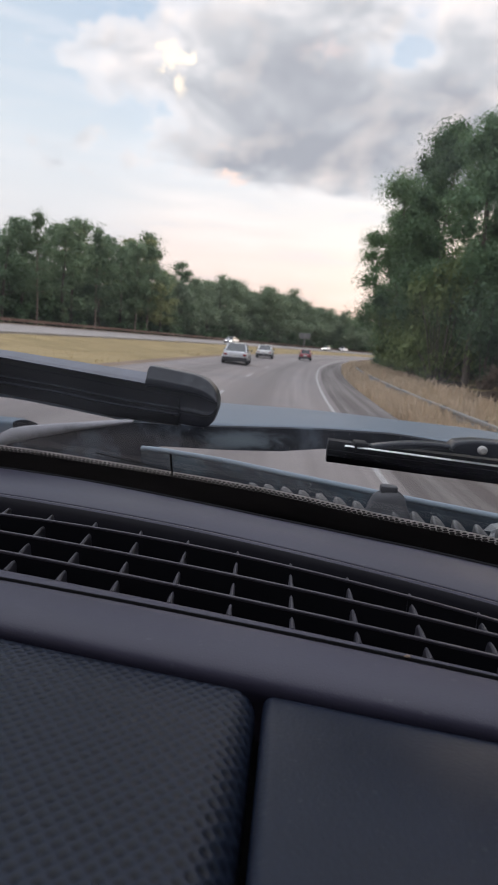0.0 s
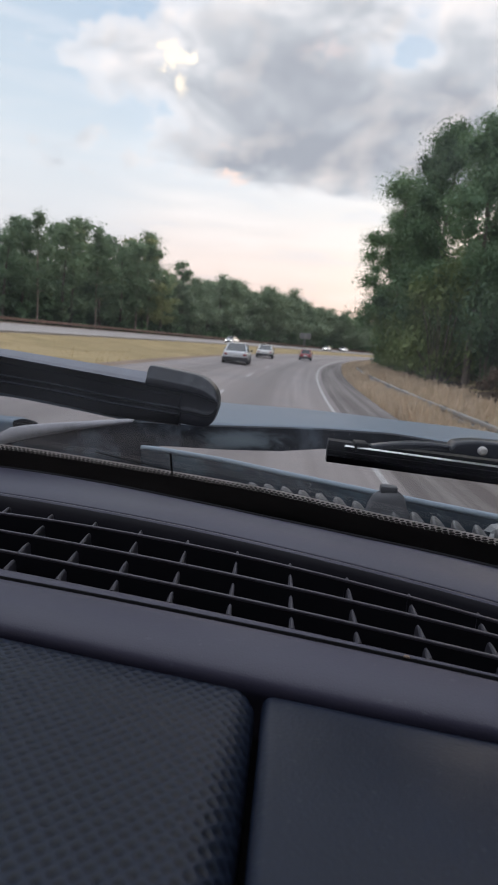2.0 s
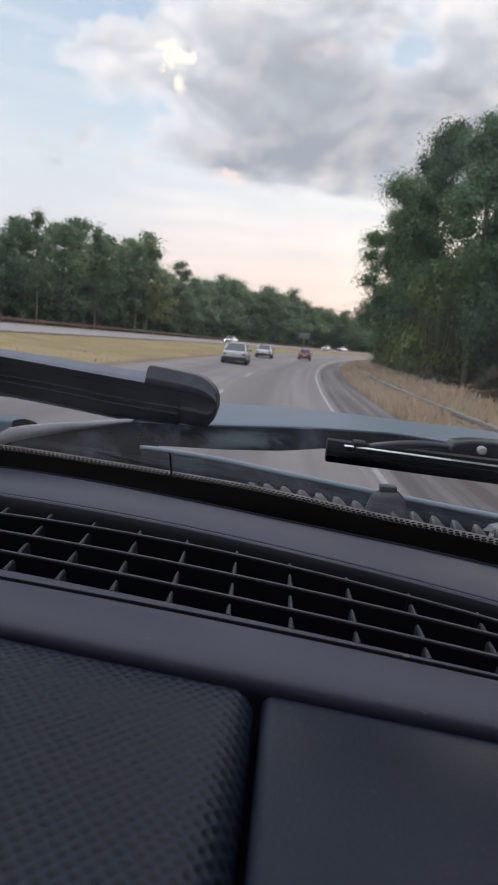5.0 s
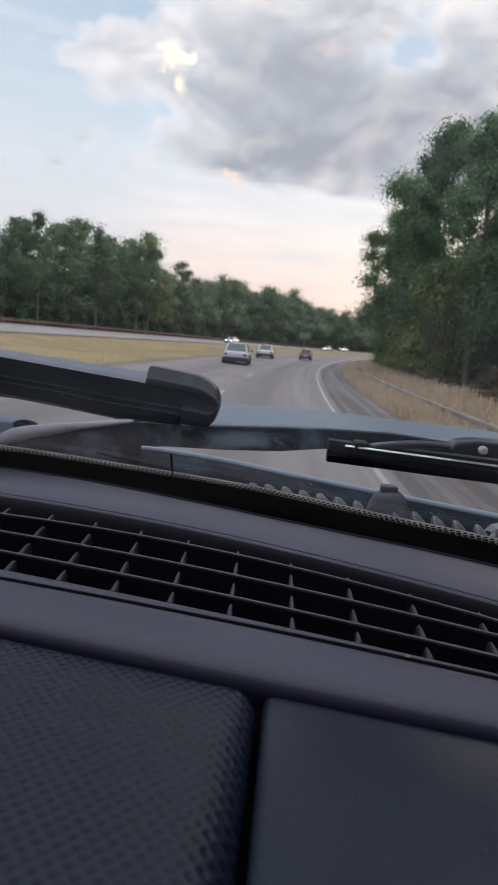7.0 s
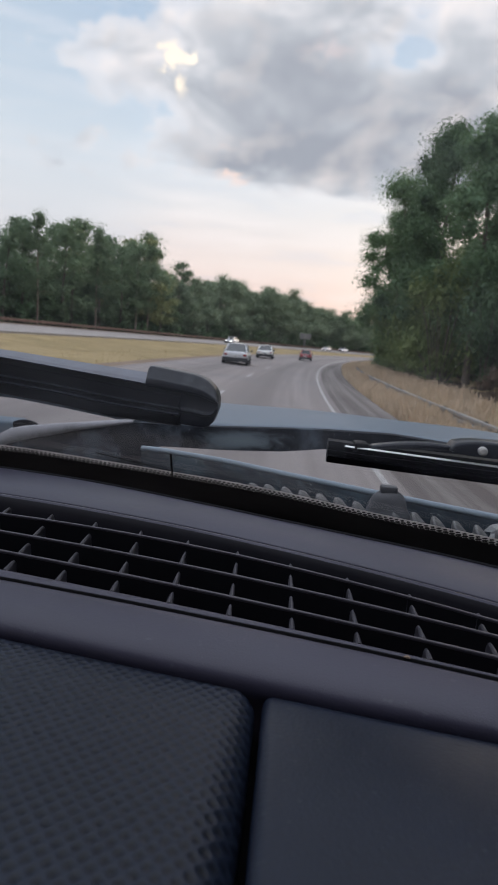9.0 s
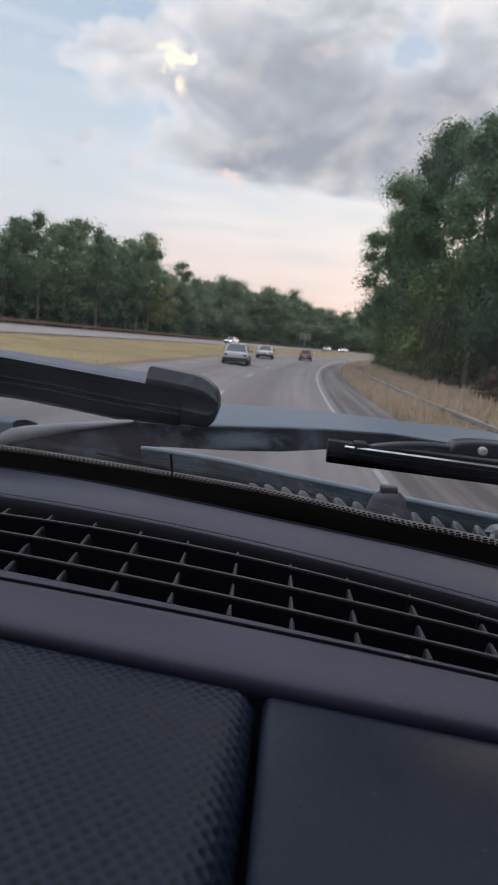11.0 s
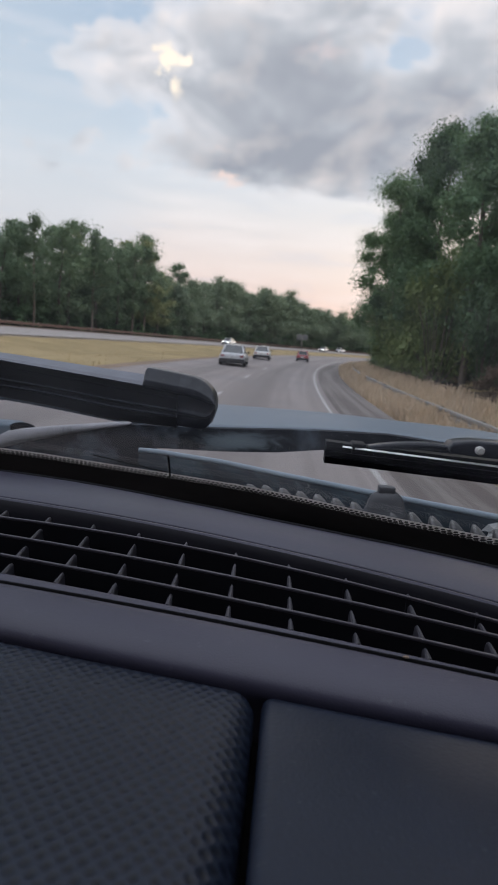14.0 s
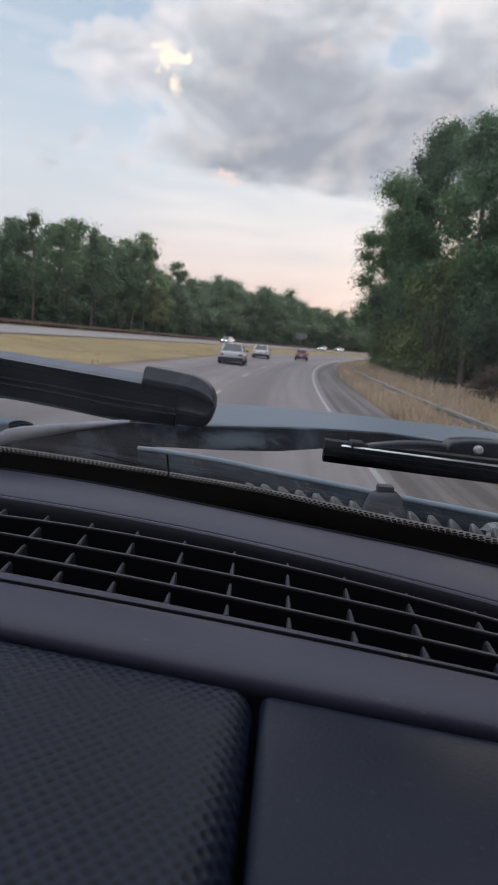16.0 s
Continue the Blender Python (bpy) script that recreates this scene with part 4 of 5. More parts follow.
def glass_at(x, z, out=0.0):
    """A point of the windscreen at height z, out metres in front of it."""
    low, high = min(z, -0.035), max(z, -0.035)      # the foot is raked most, the rest curves up steeper
    return (x, GLASS_FOOT(x) + 0.025 - (low - DECK) / 0.58 - (high + 0.035) / 0.85 + out, z)


def loft(lines, a, b, n, mat, name, smooth=True, parent=None, label=""):
    """A skin across the cab through lines of (depth, height) functions of x."""
    rows = [[up((x, fy(x), fz(x) if callable(fz) else fz)) for fy, fz in lines] for x in cabx(a, b, n)]
    v, f = sweep(rows)
    return part(name, mesh_of(name, v, f, mat, smooth), parent, label)


def shift(fn, by):
    return lambda x: fn(x) + by


def blend(f, df, g, dg, t):
    return lambda x: (f(x) + df) * (1 - t) + (g(x) + dg) * t


def build_dashboard():
    dash = thing("dashboard", "black grained plastic dashboard with a long air vent", "dashboard")
    vl, vr = -0.42, 0.165
    # front shelf, from the foot of the glass back to the vent
    def brow(by):
        return lambda x: GLASS_FOOT(x) + by - lerp(((-0.6, 0.0), (-0.30, 0.002), (-0.19, 0.005), (-0.12, 0.0115), (-0.06, 0.0185), (0.0, 0.0215), (0.05, 0.0200), (0.10, 0.0145), (0.15, 0.010), (0.3, 0.008)), x)
    loft(((brow(0.006), DECK - 0.05), (brow(0.001), DECK - 0.004), (brow(-0.002), DECK - 0.0004), (brow(-0.004), DECK), (shift(VENT_FRONT, 0.03), DECK), (shift(VENT_FRONT, 0.0046), DECK), (shift(VENT_FRONT, 0.0038), DECK - 0.0004), (shift(VENT_FRONT, 0.0035), DECK - 0.0020), (shift(VENT_FRONT, 0.0035), DECK - 0.014)),
         CAB_L, CAB_R, 90, PLASTIC, "front_shelf", parent=dash)
    # the thin gap where the shelf meets the glass's enamel, put in as a dark bead
    rows = [[up((x, brow(-0.0045)(x), DECK + 0.0001)), up((x, brow(-0.0054)(x), DECK + 0.0012)), up((x, brow(-0.0063)(x), DECK + 0.0001))] for x in cabx(CAB_L, CAB_R, 90)]
    v, f = sweep(rows)
    part("shelf_bead", mesh_of("shelf_bead", v, f, PLASTIC_SHADE, True), dash, "thin dark bead in place of the gap by the enamel")
    # rear roll, from the vent over the long rounded front and down into the seam
    roll = [(shift(GROOVE, 0.0002), DECK - 0.006), (shift(GROOVE, -0.0004), DECK - 0.0012), (shift(GROOVE, -0.0014), DECK), (blend(GROOVE, -0.0014, SEAM, 0.0200, 0.4), DECK + 0.0002), (shift(SEAM, 0.0200), DECK)]
    for j in range(1, 9):
        w = j / 8 * math.pi / 2
        roll.append((shift(SEAM, 0.0200 - 0.0185 * math.sin(w)), DECK - 0.0068 * (1 - math.cos(w))))
    roll += [(shift(SEAM, 0.0012), DECK - 0.0100), (shift(SEAM, 0.0040), DECK - 0.0150), (shift(SEAM, 0.0060), DECK - 0.035)]
    loft(roll, CAB_L, CAB_R, 90, PLASTIC, "rear_roll", parent=dash)
    # vent: quarter-round front, deep well and flat rear band, then slats and fins
    front = [(shift(VENT_FRONT, 0.0010), DECK - 0.012), (shift(VENT_FRONT, 0.0009), DECK - 0.0006), (shift(VENT_FRONT, 0.0003), DECK + 0.0004), (shift(VENT_FRONT, -0.0012), DECK + 0.0004)]
    front.append((shift(VENT_FRONT, -0.0022), DECK - 0.0004))
    loft(front, vl, vr, 70, PLASTIC, "vent_rim", parent=dash, label="thin raised front rim of the vent")
    # throat and well carry their shade in the base colour
    loft([(shift(VENT_FRONT, -back), DECK - drop) for back, drop in ((0.0021, 0.0003), (0.0030, 0.0014), (0.0040, 0.0036), (0.0050, 0.0075), (0.0060, 0.0130), (0.0068, 0.0200), (0.0085, 0.0300))], vl, vr, 70, THROAT_SHADE, "vent_throat", parent=dash, label="curved throat of the vent, shade put into its colour")
    # black strip over the shelf's lit wall, so the gap reads as shaded
    loft(((shift(VENT_FRONT, 0.0036), DECK - 0.0006), (shift(VENT_FRONT, 0.0031), DECK - 0.0010), (shift(VENT_FRONT, 0.0030), DECK - 0.0050), (shift(VENT_FRONT, 0.0008), DECK - 0.0055)), vl, vr, 70, BLACK, "rim_gap", parent=dash, label="black strip put in for the shade before the vent rim")
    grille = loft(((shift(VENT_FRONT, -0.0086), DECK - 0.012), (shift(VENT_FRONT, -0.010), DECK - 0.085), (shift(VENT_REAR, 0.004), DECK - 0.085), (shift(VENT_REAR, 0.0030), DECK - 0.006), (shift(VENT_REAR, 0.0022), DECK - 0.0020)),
                  vl, vr, 70, PLASTIC_SHADE, "vent_well", parent=dash, label="deep vent well, shade put into its colour")
    band = [(shift(VENT_REAR, 0.0032), DECK - 0.0050), (shift(VENT_REAR, 0.0031), DECK - 0.0022), (shift(VENT_REAR, 0.0022), DECK - 0.0014), (blend(VENT_REAR, 0.0022, GROOVE, 0.0042, 0.5), DECK - 0.0010), (shift(GROOVE, 0.0046), DECK - 0.0011), (shift(GROOVE, 0.0040), DECK - 0.0015), (shift(GROOVE, 0.0039), DECK - 0.0060)]
    loft(band, vl, vr, 70, PLASTIC, "rear_band", parent=grille, label="flat rear band of the vent")
    # black lining over the band's lit side, for the groove's shade
    loft(((shift(GROOVE, 0.0040), DECK - 0.0013), (shift(GROOVE, 0.0035), DECK - 0.0018), (shift(GROOVE, 0.0034), DECK - 0.0052), (shift(GROOVE, 0.0000), DECK - 0.0056)), vl, vr, 70, BLACK, "groove", parent=grille, label="black strip put in for the shade of the groove")
    for side in (vl, vr):
        v, f = [up((side, VENT_FRONT(side), DECK - 0.05)), up((side, VENT_REAR(side), DECK - 0.05)), up((side, VENT_REAR(side), DECK + 0.001)), up((side, VENT_FRONT(side), DECK + 0.001))], [(0, 1, 2, 3)]
        v += [(p[0] + 0.004, p[1], p[2]) for p in v]
        part("vent_end", mesh_of("vent_end", v, [(0, 1, 2, 3), (7, 6, 5, 4), (0, 4, 5, 1), (1, 5, 6, 2), (2, 6, 7, 3), (3, 7, 4, 0)], PLASTIC_SHADE), grille)
    for line in SLATS:
        rows = []
        for x in cabx(vl, vr, 60):
            y = line(x)
            rows.append([up((x, y + 0.0007, DECK - 0.0004)), up((x, y - 0.0005, DECK - 0.0004)), up((x, y - 0.0007, DECK - 0.0009)), up((x, y - 0.0005, DECK - 0.0017)), up((x, y + 0.0005, DECK - 0.0017))])
        v, f = sweep(rows, True, True)
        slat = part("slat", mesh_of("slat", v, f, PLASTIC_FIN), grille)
        # the slat's unlit lower face, darkened by its material
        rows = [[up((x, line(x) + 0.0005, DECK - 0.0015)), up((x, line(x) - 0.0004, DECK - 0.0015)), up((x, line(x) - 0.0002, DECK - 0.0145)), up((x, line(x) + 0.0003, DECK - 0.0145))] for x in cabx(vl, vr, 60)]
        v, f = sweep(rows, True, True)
        part("slat_web", mesh_of("slat_web", v, f, PLASTIC_SHADE), slat, "lower face of the slat, shade put into its colour")
    # the fins fan out slightly away from the seats; their tops dip between the slats
    for k in range(-14, 6):
        xs = [0.0138 + k * pitch for pitch in (0.0284, 0.0278, 0.0271, 0.0264, 0.0259)]
        stops = [VENT_FRONT(xs[0]) - 0.0095] + [line(x) for line, x in zip(SLATS, xs[1:4])] + [VENT_REAR(xs[4]) + 0.0022]
        webs = []
        for i in range(4):
            rows = []
            for e, z in ((0.05, -0.0120), (0.14, -0.0038), (0.24, -0.0023), (0.42, -0.0016), (0.72, -0.0013), (0.99, -0.0012)):
                y, x = stops[i] + (stops[i + 1] - stops[i]) * e, xs[i] + (xs[i + 1] - xs[i]) * e
                wide = 0.0005 + 0.0008 * e
                rows.append([up((x - wide, y, DECK + z - 0.0008)), up((x - wide * 0.35, y, DECK + z)), up((x + wide * 0.35, y, DECK + z)), up((x + wide, y, DECK + z - 0.0008)), up((x + wide, y, DECK - 0.0300)), up((x - wide, y, DECK - 0.0300))])
            webs.append(sweep(rows, True, True))
        v, f = joined(*webs)
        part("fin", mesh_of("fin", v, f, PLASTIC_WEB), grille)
    # the two covers behind the roll, parted by a soft seam; both rise a little towards the seats

    def cover(name, a, b, mat, label, soft):
        rows = []
        fine = [0.0, 0.0004, 0.001, 0.0018, 0.0028, 0.004, 0.0055, 0.0075, 0.010, 0.014, 0.02]
        left = b < 0.1
        xs = [x for x in cabx(a, b, 60) if abs(x) > 0.03] + ([b - e for e in fine] if left else [a + e for e in fine])
        for x in sorted(xs):
            edge = abs(x - b) if left else abs(x - a)
            row = []
            for t in [0, 0.0008, 0.0016, 0.003, 0.005, 0.008, 0.012, 0.02, 0.03, 0.045, 0.06, 0.08, 0.10]:
                wide = soft * (1 + 9.0 * t if left else 1.0)
                q = max(0.0, 1 - edge / wide)
                dip = 0.9 * wide * (1 - math.sqrt(max(0.0, 1 - q * q)))
                back = 0.55 * soft * (1 - math.sqrt(max(0.0, 1 - q * q))) * math.exp(-t / 0.01)
                g = max(0.0, 1 - t / 0.0030)
                round_in = 0.0030 * (1 - math.sqrt(max(0.0, 1 - g * g)))
                row.append(up((x - 0.020 * t, SEAM(x) - 0.0004 - t - back, DECK - 0.0068 - round_in + 0.12 * t - dip)))
            rows.append(row)
        rows.insert(0, [(p[0], p[1], p[2] - 0.03) for p in rows[0]])
        rows.append([(p[0], p[1], p[2] - 0.03) for p in rows[-1]])
        v, f = sweep(rows)
        part(name, mesh_of(name, v, f, mat, True), dash, label)
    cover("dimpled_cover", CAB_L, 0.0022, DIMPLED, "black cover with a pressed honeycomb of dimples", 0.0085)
    cover("smooth_cover", 0.0042, CAB_R, SMOOTH_LID, "smooth dark blue-black cover", 0.0040)
    v, f = sweep([[up((x, SEAM(x) + 0.012, DECK - 0.03)), up((x, SEAM(x) - 0.12, DECK - 0.03))] for x in cabx(CAB_L, CAB_R, 30)])
    part("inner_frame", mesh_of("inner_frame", v, f, BLACK), dash)


def build_windscreen():
    screen = thing("windscreen", "large raked windscreen with fine dust on the glass", "windscreen")
    zs = [-0.16, -0.12, -0.08, -0.05, -0.035, -0.02, 0.03, 0.08, 0.14, 0.20, 0.26]
    inner = [[up(glass_at(x, z)) for z in zs] for x in cabx(CAB_L, CAB_R, 40)]
    outer = [[up(glass_at(x, z, 0.009)) for z in reversed(zs)] for x in cabx(CAB_L, CAB_R, 40)]
    v, f = sweep([a + b for a, b in zip(inner, outer)], True, True)
    glass = part("pane", mesh_of("pane", v, f, GLASS, True), screen)
    glass.visible_shadow = False
    # black enamel band along the foot, fading out in dots
    def edge(x):
        return -0.1005 + 0.006 * math.exp(-((x + 0.22) / 0.08) ** 2) - 0.003 * math.exp(-((x - 0.07) / 0.05) ** 2)
    rows = [[up(glass_at(x, edge(x) - 0.0070, -0.0015)), up(glass_at(x, -0.135, -0.0015)), up(glass_at(x, -0.17, -0.0015)), up(glass_at(x, -0.17, -0.0005)), up(glass_at(x, edge(x) - 0.0070, -0.0005))] for x in cabx(CAB_L, CAB_R, 160)]
    v, f = sweep(rows, True)
    part("enamel_band", mesh_of("enamel_band", v, f, BLACK), screen, "black enamel band")
    rows = [[up(glass_at(x, edge(x) - 0.0002, 0.0010)), up(glass_at(x, edge(x) - 0.0080, 0.0010)), up(glass_at(x, edge(x) - 0.0080, 0.0012)), up(glass_at(x, edge(x) - 0.0002, 0.0012))] for x in cabx(-0.6, 0.4, 120)]
    v, f = sweep(rows, True)
    part("seal", mesh_of("seal", v, f, SEAL), screen, "pale weathered rubber seal")
    verts, faces = [], []
    for row, (dz, r) in enumerate(((-0.0068, 0.00172), (-0.0041, 0.00158), (-0.0015, 0.00118))):
        x = -0.40 + 0.00165 * (row % 2)
        while x < 0.30:
            n = len(verts)
            for j in range(6):
                w = math.pi * (j / 3 + 1 / 6)
                verts.append(up(glass_at(x + r * math.cos(w), edge(x) + dz + 1.05 * r * math.sin(w), -0.0015)))
            faces.append(tuple(range(n, n + 6)))
            x += 0.0033
    tagged(part("enamel_dots", mesh_of("enamel_dots", verts, faces, BLACK), screen, "fading rows of black dots"), kind="stuff")
    v, f = tube([up(glass_at(-0.0680, -0.079, -0.001)), up(glass_at(-0.0750, -0.108, -0.001))], 0.0007, 6)
    part("heater_tab", mesh_of("heater_tab", v, f, BLACK), screen)
    v, f = tube([up(glass_at(-0.128, -0.0895, -0.001)), up(glass_at(-0.0745, -0.0985, -0.001))], 0.0004, 6)
    part("heater_wire", mesh_of("heater_wire", v, f, BLACK), screen)


def build_wipers():
    def back(x):
        return 0.302 - 0.35 * x
    # long beam blade with a moulded end cap
    w = thing("windscreen_wiper", "black wiper with a thick beam blade parked low on the glass", "wiper", "wipers")
    rows = []
    for x in cabx(-0.62, -0.056, 50):
        t = lerp(((-0.62, -0.0205), (-0.18, -0.0240), (-0.12, -0.0265), (-0.08, -0.0295), (-0.03, -0.032)), x)
        b = lerp(((-0.62, -0.046), (-0.18, -0.0496), (-0.14, -0.0506), (-0.10, -0.0530), (-0.05, -0.0525), (-0.03, -0.050)), x)
        y, h = back(x), t - b
        rows.append([up(p) for p in ((x, y + 0.012, t), (x, y, t), (x, y - 0.001, t - h * 0.20), (x, y - 0.0025, t - h * 0.24), (x, y - 0.0025, t - h * 0.52), (x, y, t - h * 0.55), (x, y, t - h * 0.60), (x, y - 0.0022, t - h * 0.63), (x, y - 0.0022, t - h * 0.70), (x, y + 0.001, t - h * 0.73), (x, y - 0.001, b + 0.0008), (x, y + 0.001, b), (x, y + 0.012, b))])
    v, f = sweep(rows, True, True)
    blade = part("blade", mesh_of("blade", v, f, RUBBER), w, "black ribbed rubber blade")
    # rib highlights are put in as bars of paler plastic
    for share, tall in ((0.51, 0.0006), (0.665, 0.0007)):
        rows = []
        for x in cabx(-0.62, -0.056, 40):
            t = lerp(((-0.62, -0.0205), (-0.18, -0.0240), (-0.12, -0.0265), (-0.08, -0.0295), (-0.03, -0.032)), x)
            b = lerp(((-0.62, -0.046), (-0.18, -0.0496), (-0.14, -0.0506), (-0.10, -0.0530), (-0.05, -0.0525), (-0.03, -0.050)), x)
            y, z = back(x) - 0.0034, t - (t - b) * share
            rows.append([up(p) for p in ((x, y, z), (x, y + 0.001, z + tall), (x, y + 0.006, z + tall), (x, y + 0.006, z - tall), (x, y + 0.001, z - tall))])
        v, f = sweep(rows, True, True)
        part("rib", mesh_of("rib", v, f, WIPER_GREY), blade)
    rows = []
    for x in cabx(-0.62, -0.072, 40):
        t = lerp(((-0.62, -0.0170), (-0.18, -0.0214), (-0.10, -0.0243), (-0.07, -0.0252)), x)
        deep = lerp(((-0.62, 0.0035), (-0.18, 0.0042), (-0.10, 0.0052), (-0.07, 0.0058)), x)
        y = back(x) - 0.003
        rows.append([up(p) for p in ((x, y + 0.010, t + 0.0004), (x, y + 0.014, t), (x, y + 0.014, t - deep), (x, y, t - deep), (x, y - 0.0006, t - deep + 0.0006), (x, y + 0.0020, t - deep * 0.55), (x, y + 0.0026, t - deep * 0.50))])
    v, f = sweep(rows, True, True)
    part("spoiler", mesh_of("spoiler", v, f, SPOILER), w, "grey wind deflector strip, sky highlight put into its colour")
    rows = []
    crown = ((-0.0778, -0.0225), (-0.0763, -0.0200), (-0.0633, -0.0209), (-0.0500, -0.0221), (-0.0462, -0.0227), (-0.0430, -0.0237), (-0.0401, -0.0252), (-0.0377, -0.0271), (-0.0357, -0.0294), (-0.0343, -0.0320), (-0.0336, -0.0345))
    sole = ((-0.0778, -0.0500), (-0.0613, -0.0512), (-0.0425, -0.0515), (-0.0385, -0.0503), (-0.0360, -0.0475), (-0.0345, -0.0430), (-0.0336, -0.0395))
    for x in [-0.0778, -0.0763] + cabx(-0.075, -0.0336, 34)[1:]:
        t, b = lerp(crown, x), lerp(sole, x)
        y, h = back(x) - 0.0035 + 0.05 * max(0.0, x + 0.044), t - b
        rows.append([up(p) for p in ((x, y + 0.018, t), (x, y + 0.0045, t), (x, y + 0.0015, t - h * 0.18), (x, y, t - h * 0.22), (x, y - 0.0004, t - h * 0.34), (x, y + 0.0030, t - h * 0.38), (x, y + 0.0035, t - h * 0.66), (x, y + 0.0020, t - h * 0.69), (x, y + 0.0022, t - h * 0.74), (x, y + 0.0045, t - h * 0.78), (x, y + 0.005, b), (x, y + 0.018, b))])
    v, f = sweep(rows, True, True)
    part("end_cap", rounded(v, f, WIPER_GREY, "end_cap", 0.0007), w, "scuffed dark grey end cap")
    # the second blade, with its arm
    w = thing("windscreen_wiper", "black wiper with a bright steel spine and hinged arm", "wiper", "wipers")

    def rear(x):
        return 0.310 - 0.35 * x
    rows = []
    for x in cabx(0.028, 0.50, 30):
        t, b = -0.0487 + 0.030 * max(0.0, x - 0.04), -0.0604 + 0.034 * (x - 0.028)
        y = rear(x)
        rows.append([up(p) for p in ((x, y + 0.008, t), (x, y, t), (x, y - 0.0008, t - 0.0045), (x, y + 0.0012, t - 0.0052), (x, y + 0.0012, t - 0.0075), (x, y - 0.0012, t - 0.0080), (x, y, b), (x, y + 0.008, b))])
    v, f = sweep(rows, True, True)
    part("blade", mesh_of("blade", v, f, RUBBER), w, "black rubber blade")
    v, f = sweep([[up((x, rear(x) - dy, -0.0503 + 0.019 * (x - 0.03) + dz)) for dy, dz in ((0.0042, 0.0010), (0.0058, 0.0006), (0.0058, 0.0003), (0.0008, -0.0004))] for x in cabx(0.036, 0.50, 20)], True, True)
    part("spine", mesh_of("spine", v, f, STEEL), w, "bright steel spine")
    v, f = box((0.0405, 0.0, -0.003), (0.0475, 0.012, 0.0025))
    clip = part("clip", rounded(v, f, RUBBER, "clip", 0.0008), w)
    clip.matrix_local = pose(0, rear(0.044) - 0.005, -0.0496 + EYE)
    rows = []
    for i in range(13):
        s = i / 12
        x = 0.049 + 0.040 * s
        t = -0.0478 + 0.0058 * math.sin(s * math.pi * 0.62)
        h = 0.0010 + 0.0022 * math.sin(s * math.pi * 0.9)
        y = rear(x) - 0.004
        rows.append([up(p) for p in ((x, y, t), (x, y, t - h), (x, y + 0.008, t - h), (x, y + 0.008, t))])
    v, f = sweep(rows, True, True)
    part("bridge", mesh_of("bridge", v, f, WIPER_GREY, True), w)
    rows = []
    for x, t, b in ((0.0835, -0.0425, -0.0440), (0.0855, -0.0395, -0.0445), (0.090, -0.0382, -0.0448), (0.094, -0.0374, -0.0448), (0.13, -0.0355, -0.0436), (0.36, -0.032, -0.043)):
        y = rear(x) - 0.008
        rows.append([up(p) for p in ((x, y + 0.012, t), (x, y + 0.001, t), (x, y, t - 0.0012), (x, y, b), (x, y + 0.012, b))])
    v, f = sweep(rows, True, True)
    arm = part("arm", rounded(v, f, WIPER_GREY, "arm", 0.0006), w)
    c = up((0.0962, rear(0.0962) - 0.0085, -0.0415))
    v, f = tube([(c[0], c[1] + 0.002, c[2]), (c[0], c[1] - 0.0008, c[2]), (c[0], c[1] - 0.0014, c[2])], [0.0021, 0.0021, 0.0013], 14)
    part("rivet", mesh_of("rivet", v, f, RIVET), arm, "tarnished steel rivet")


def nose(x):
    """How far the nose's lines fall back from the vehicle's middle."""
    return -0.35 * (math.hypot(x + 0.46, 0.05) - 0.46)


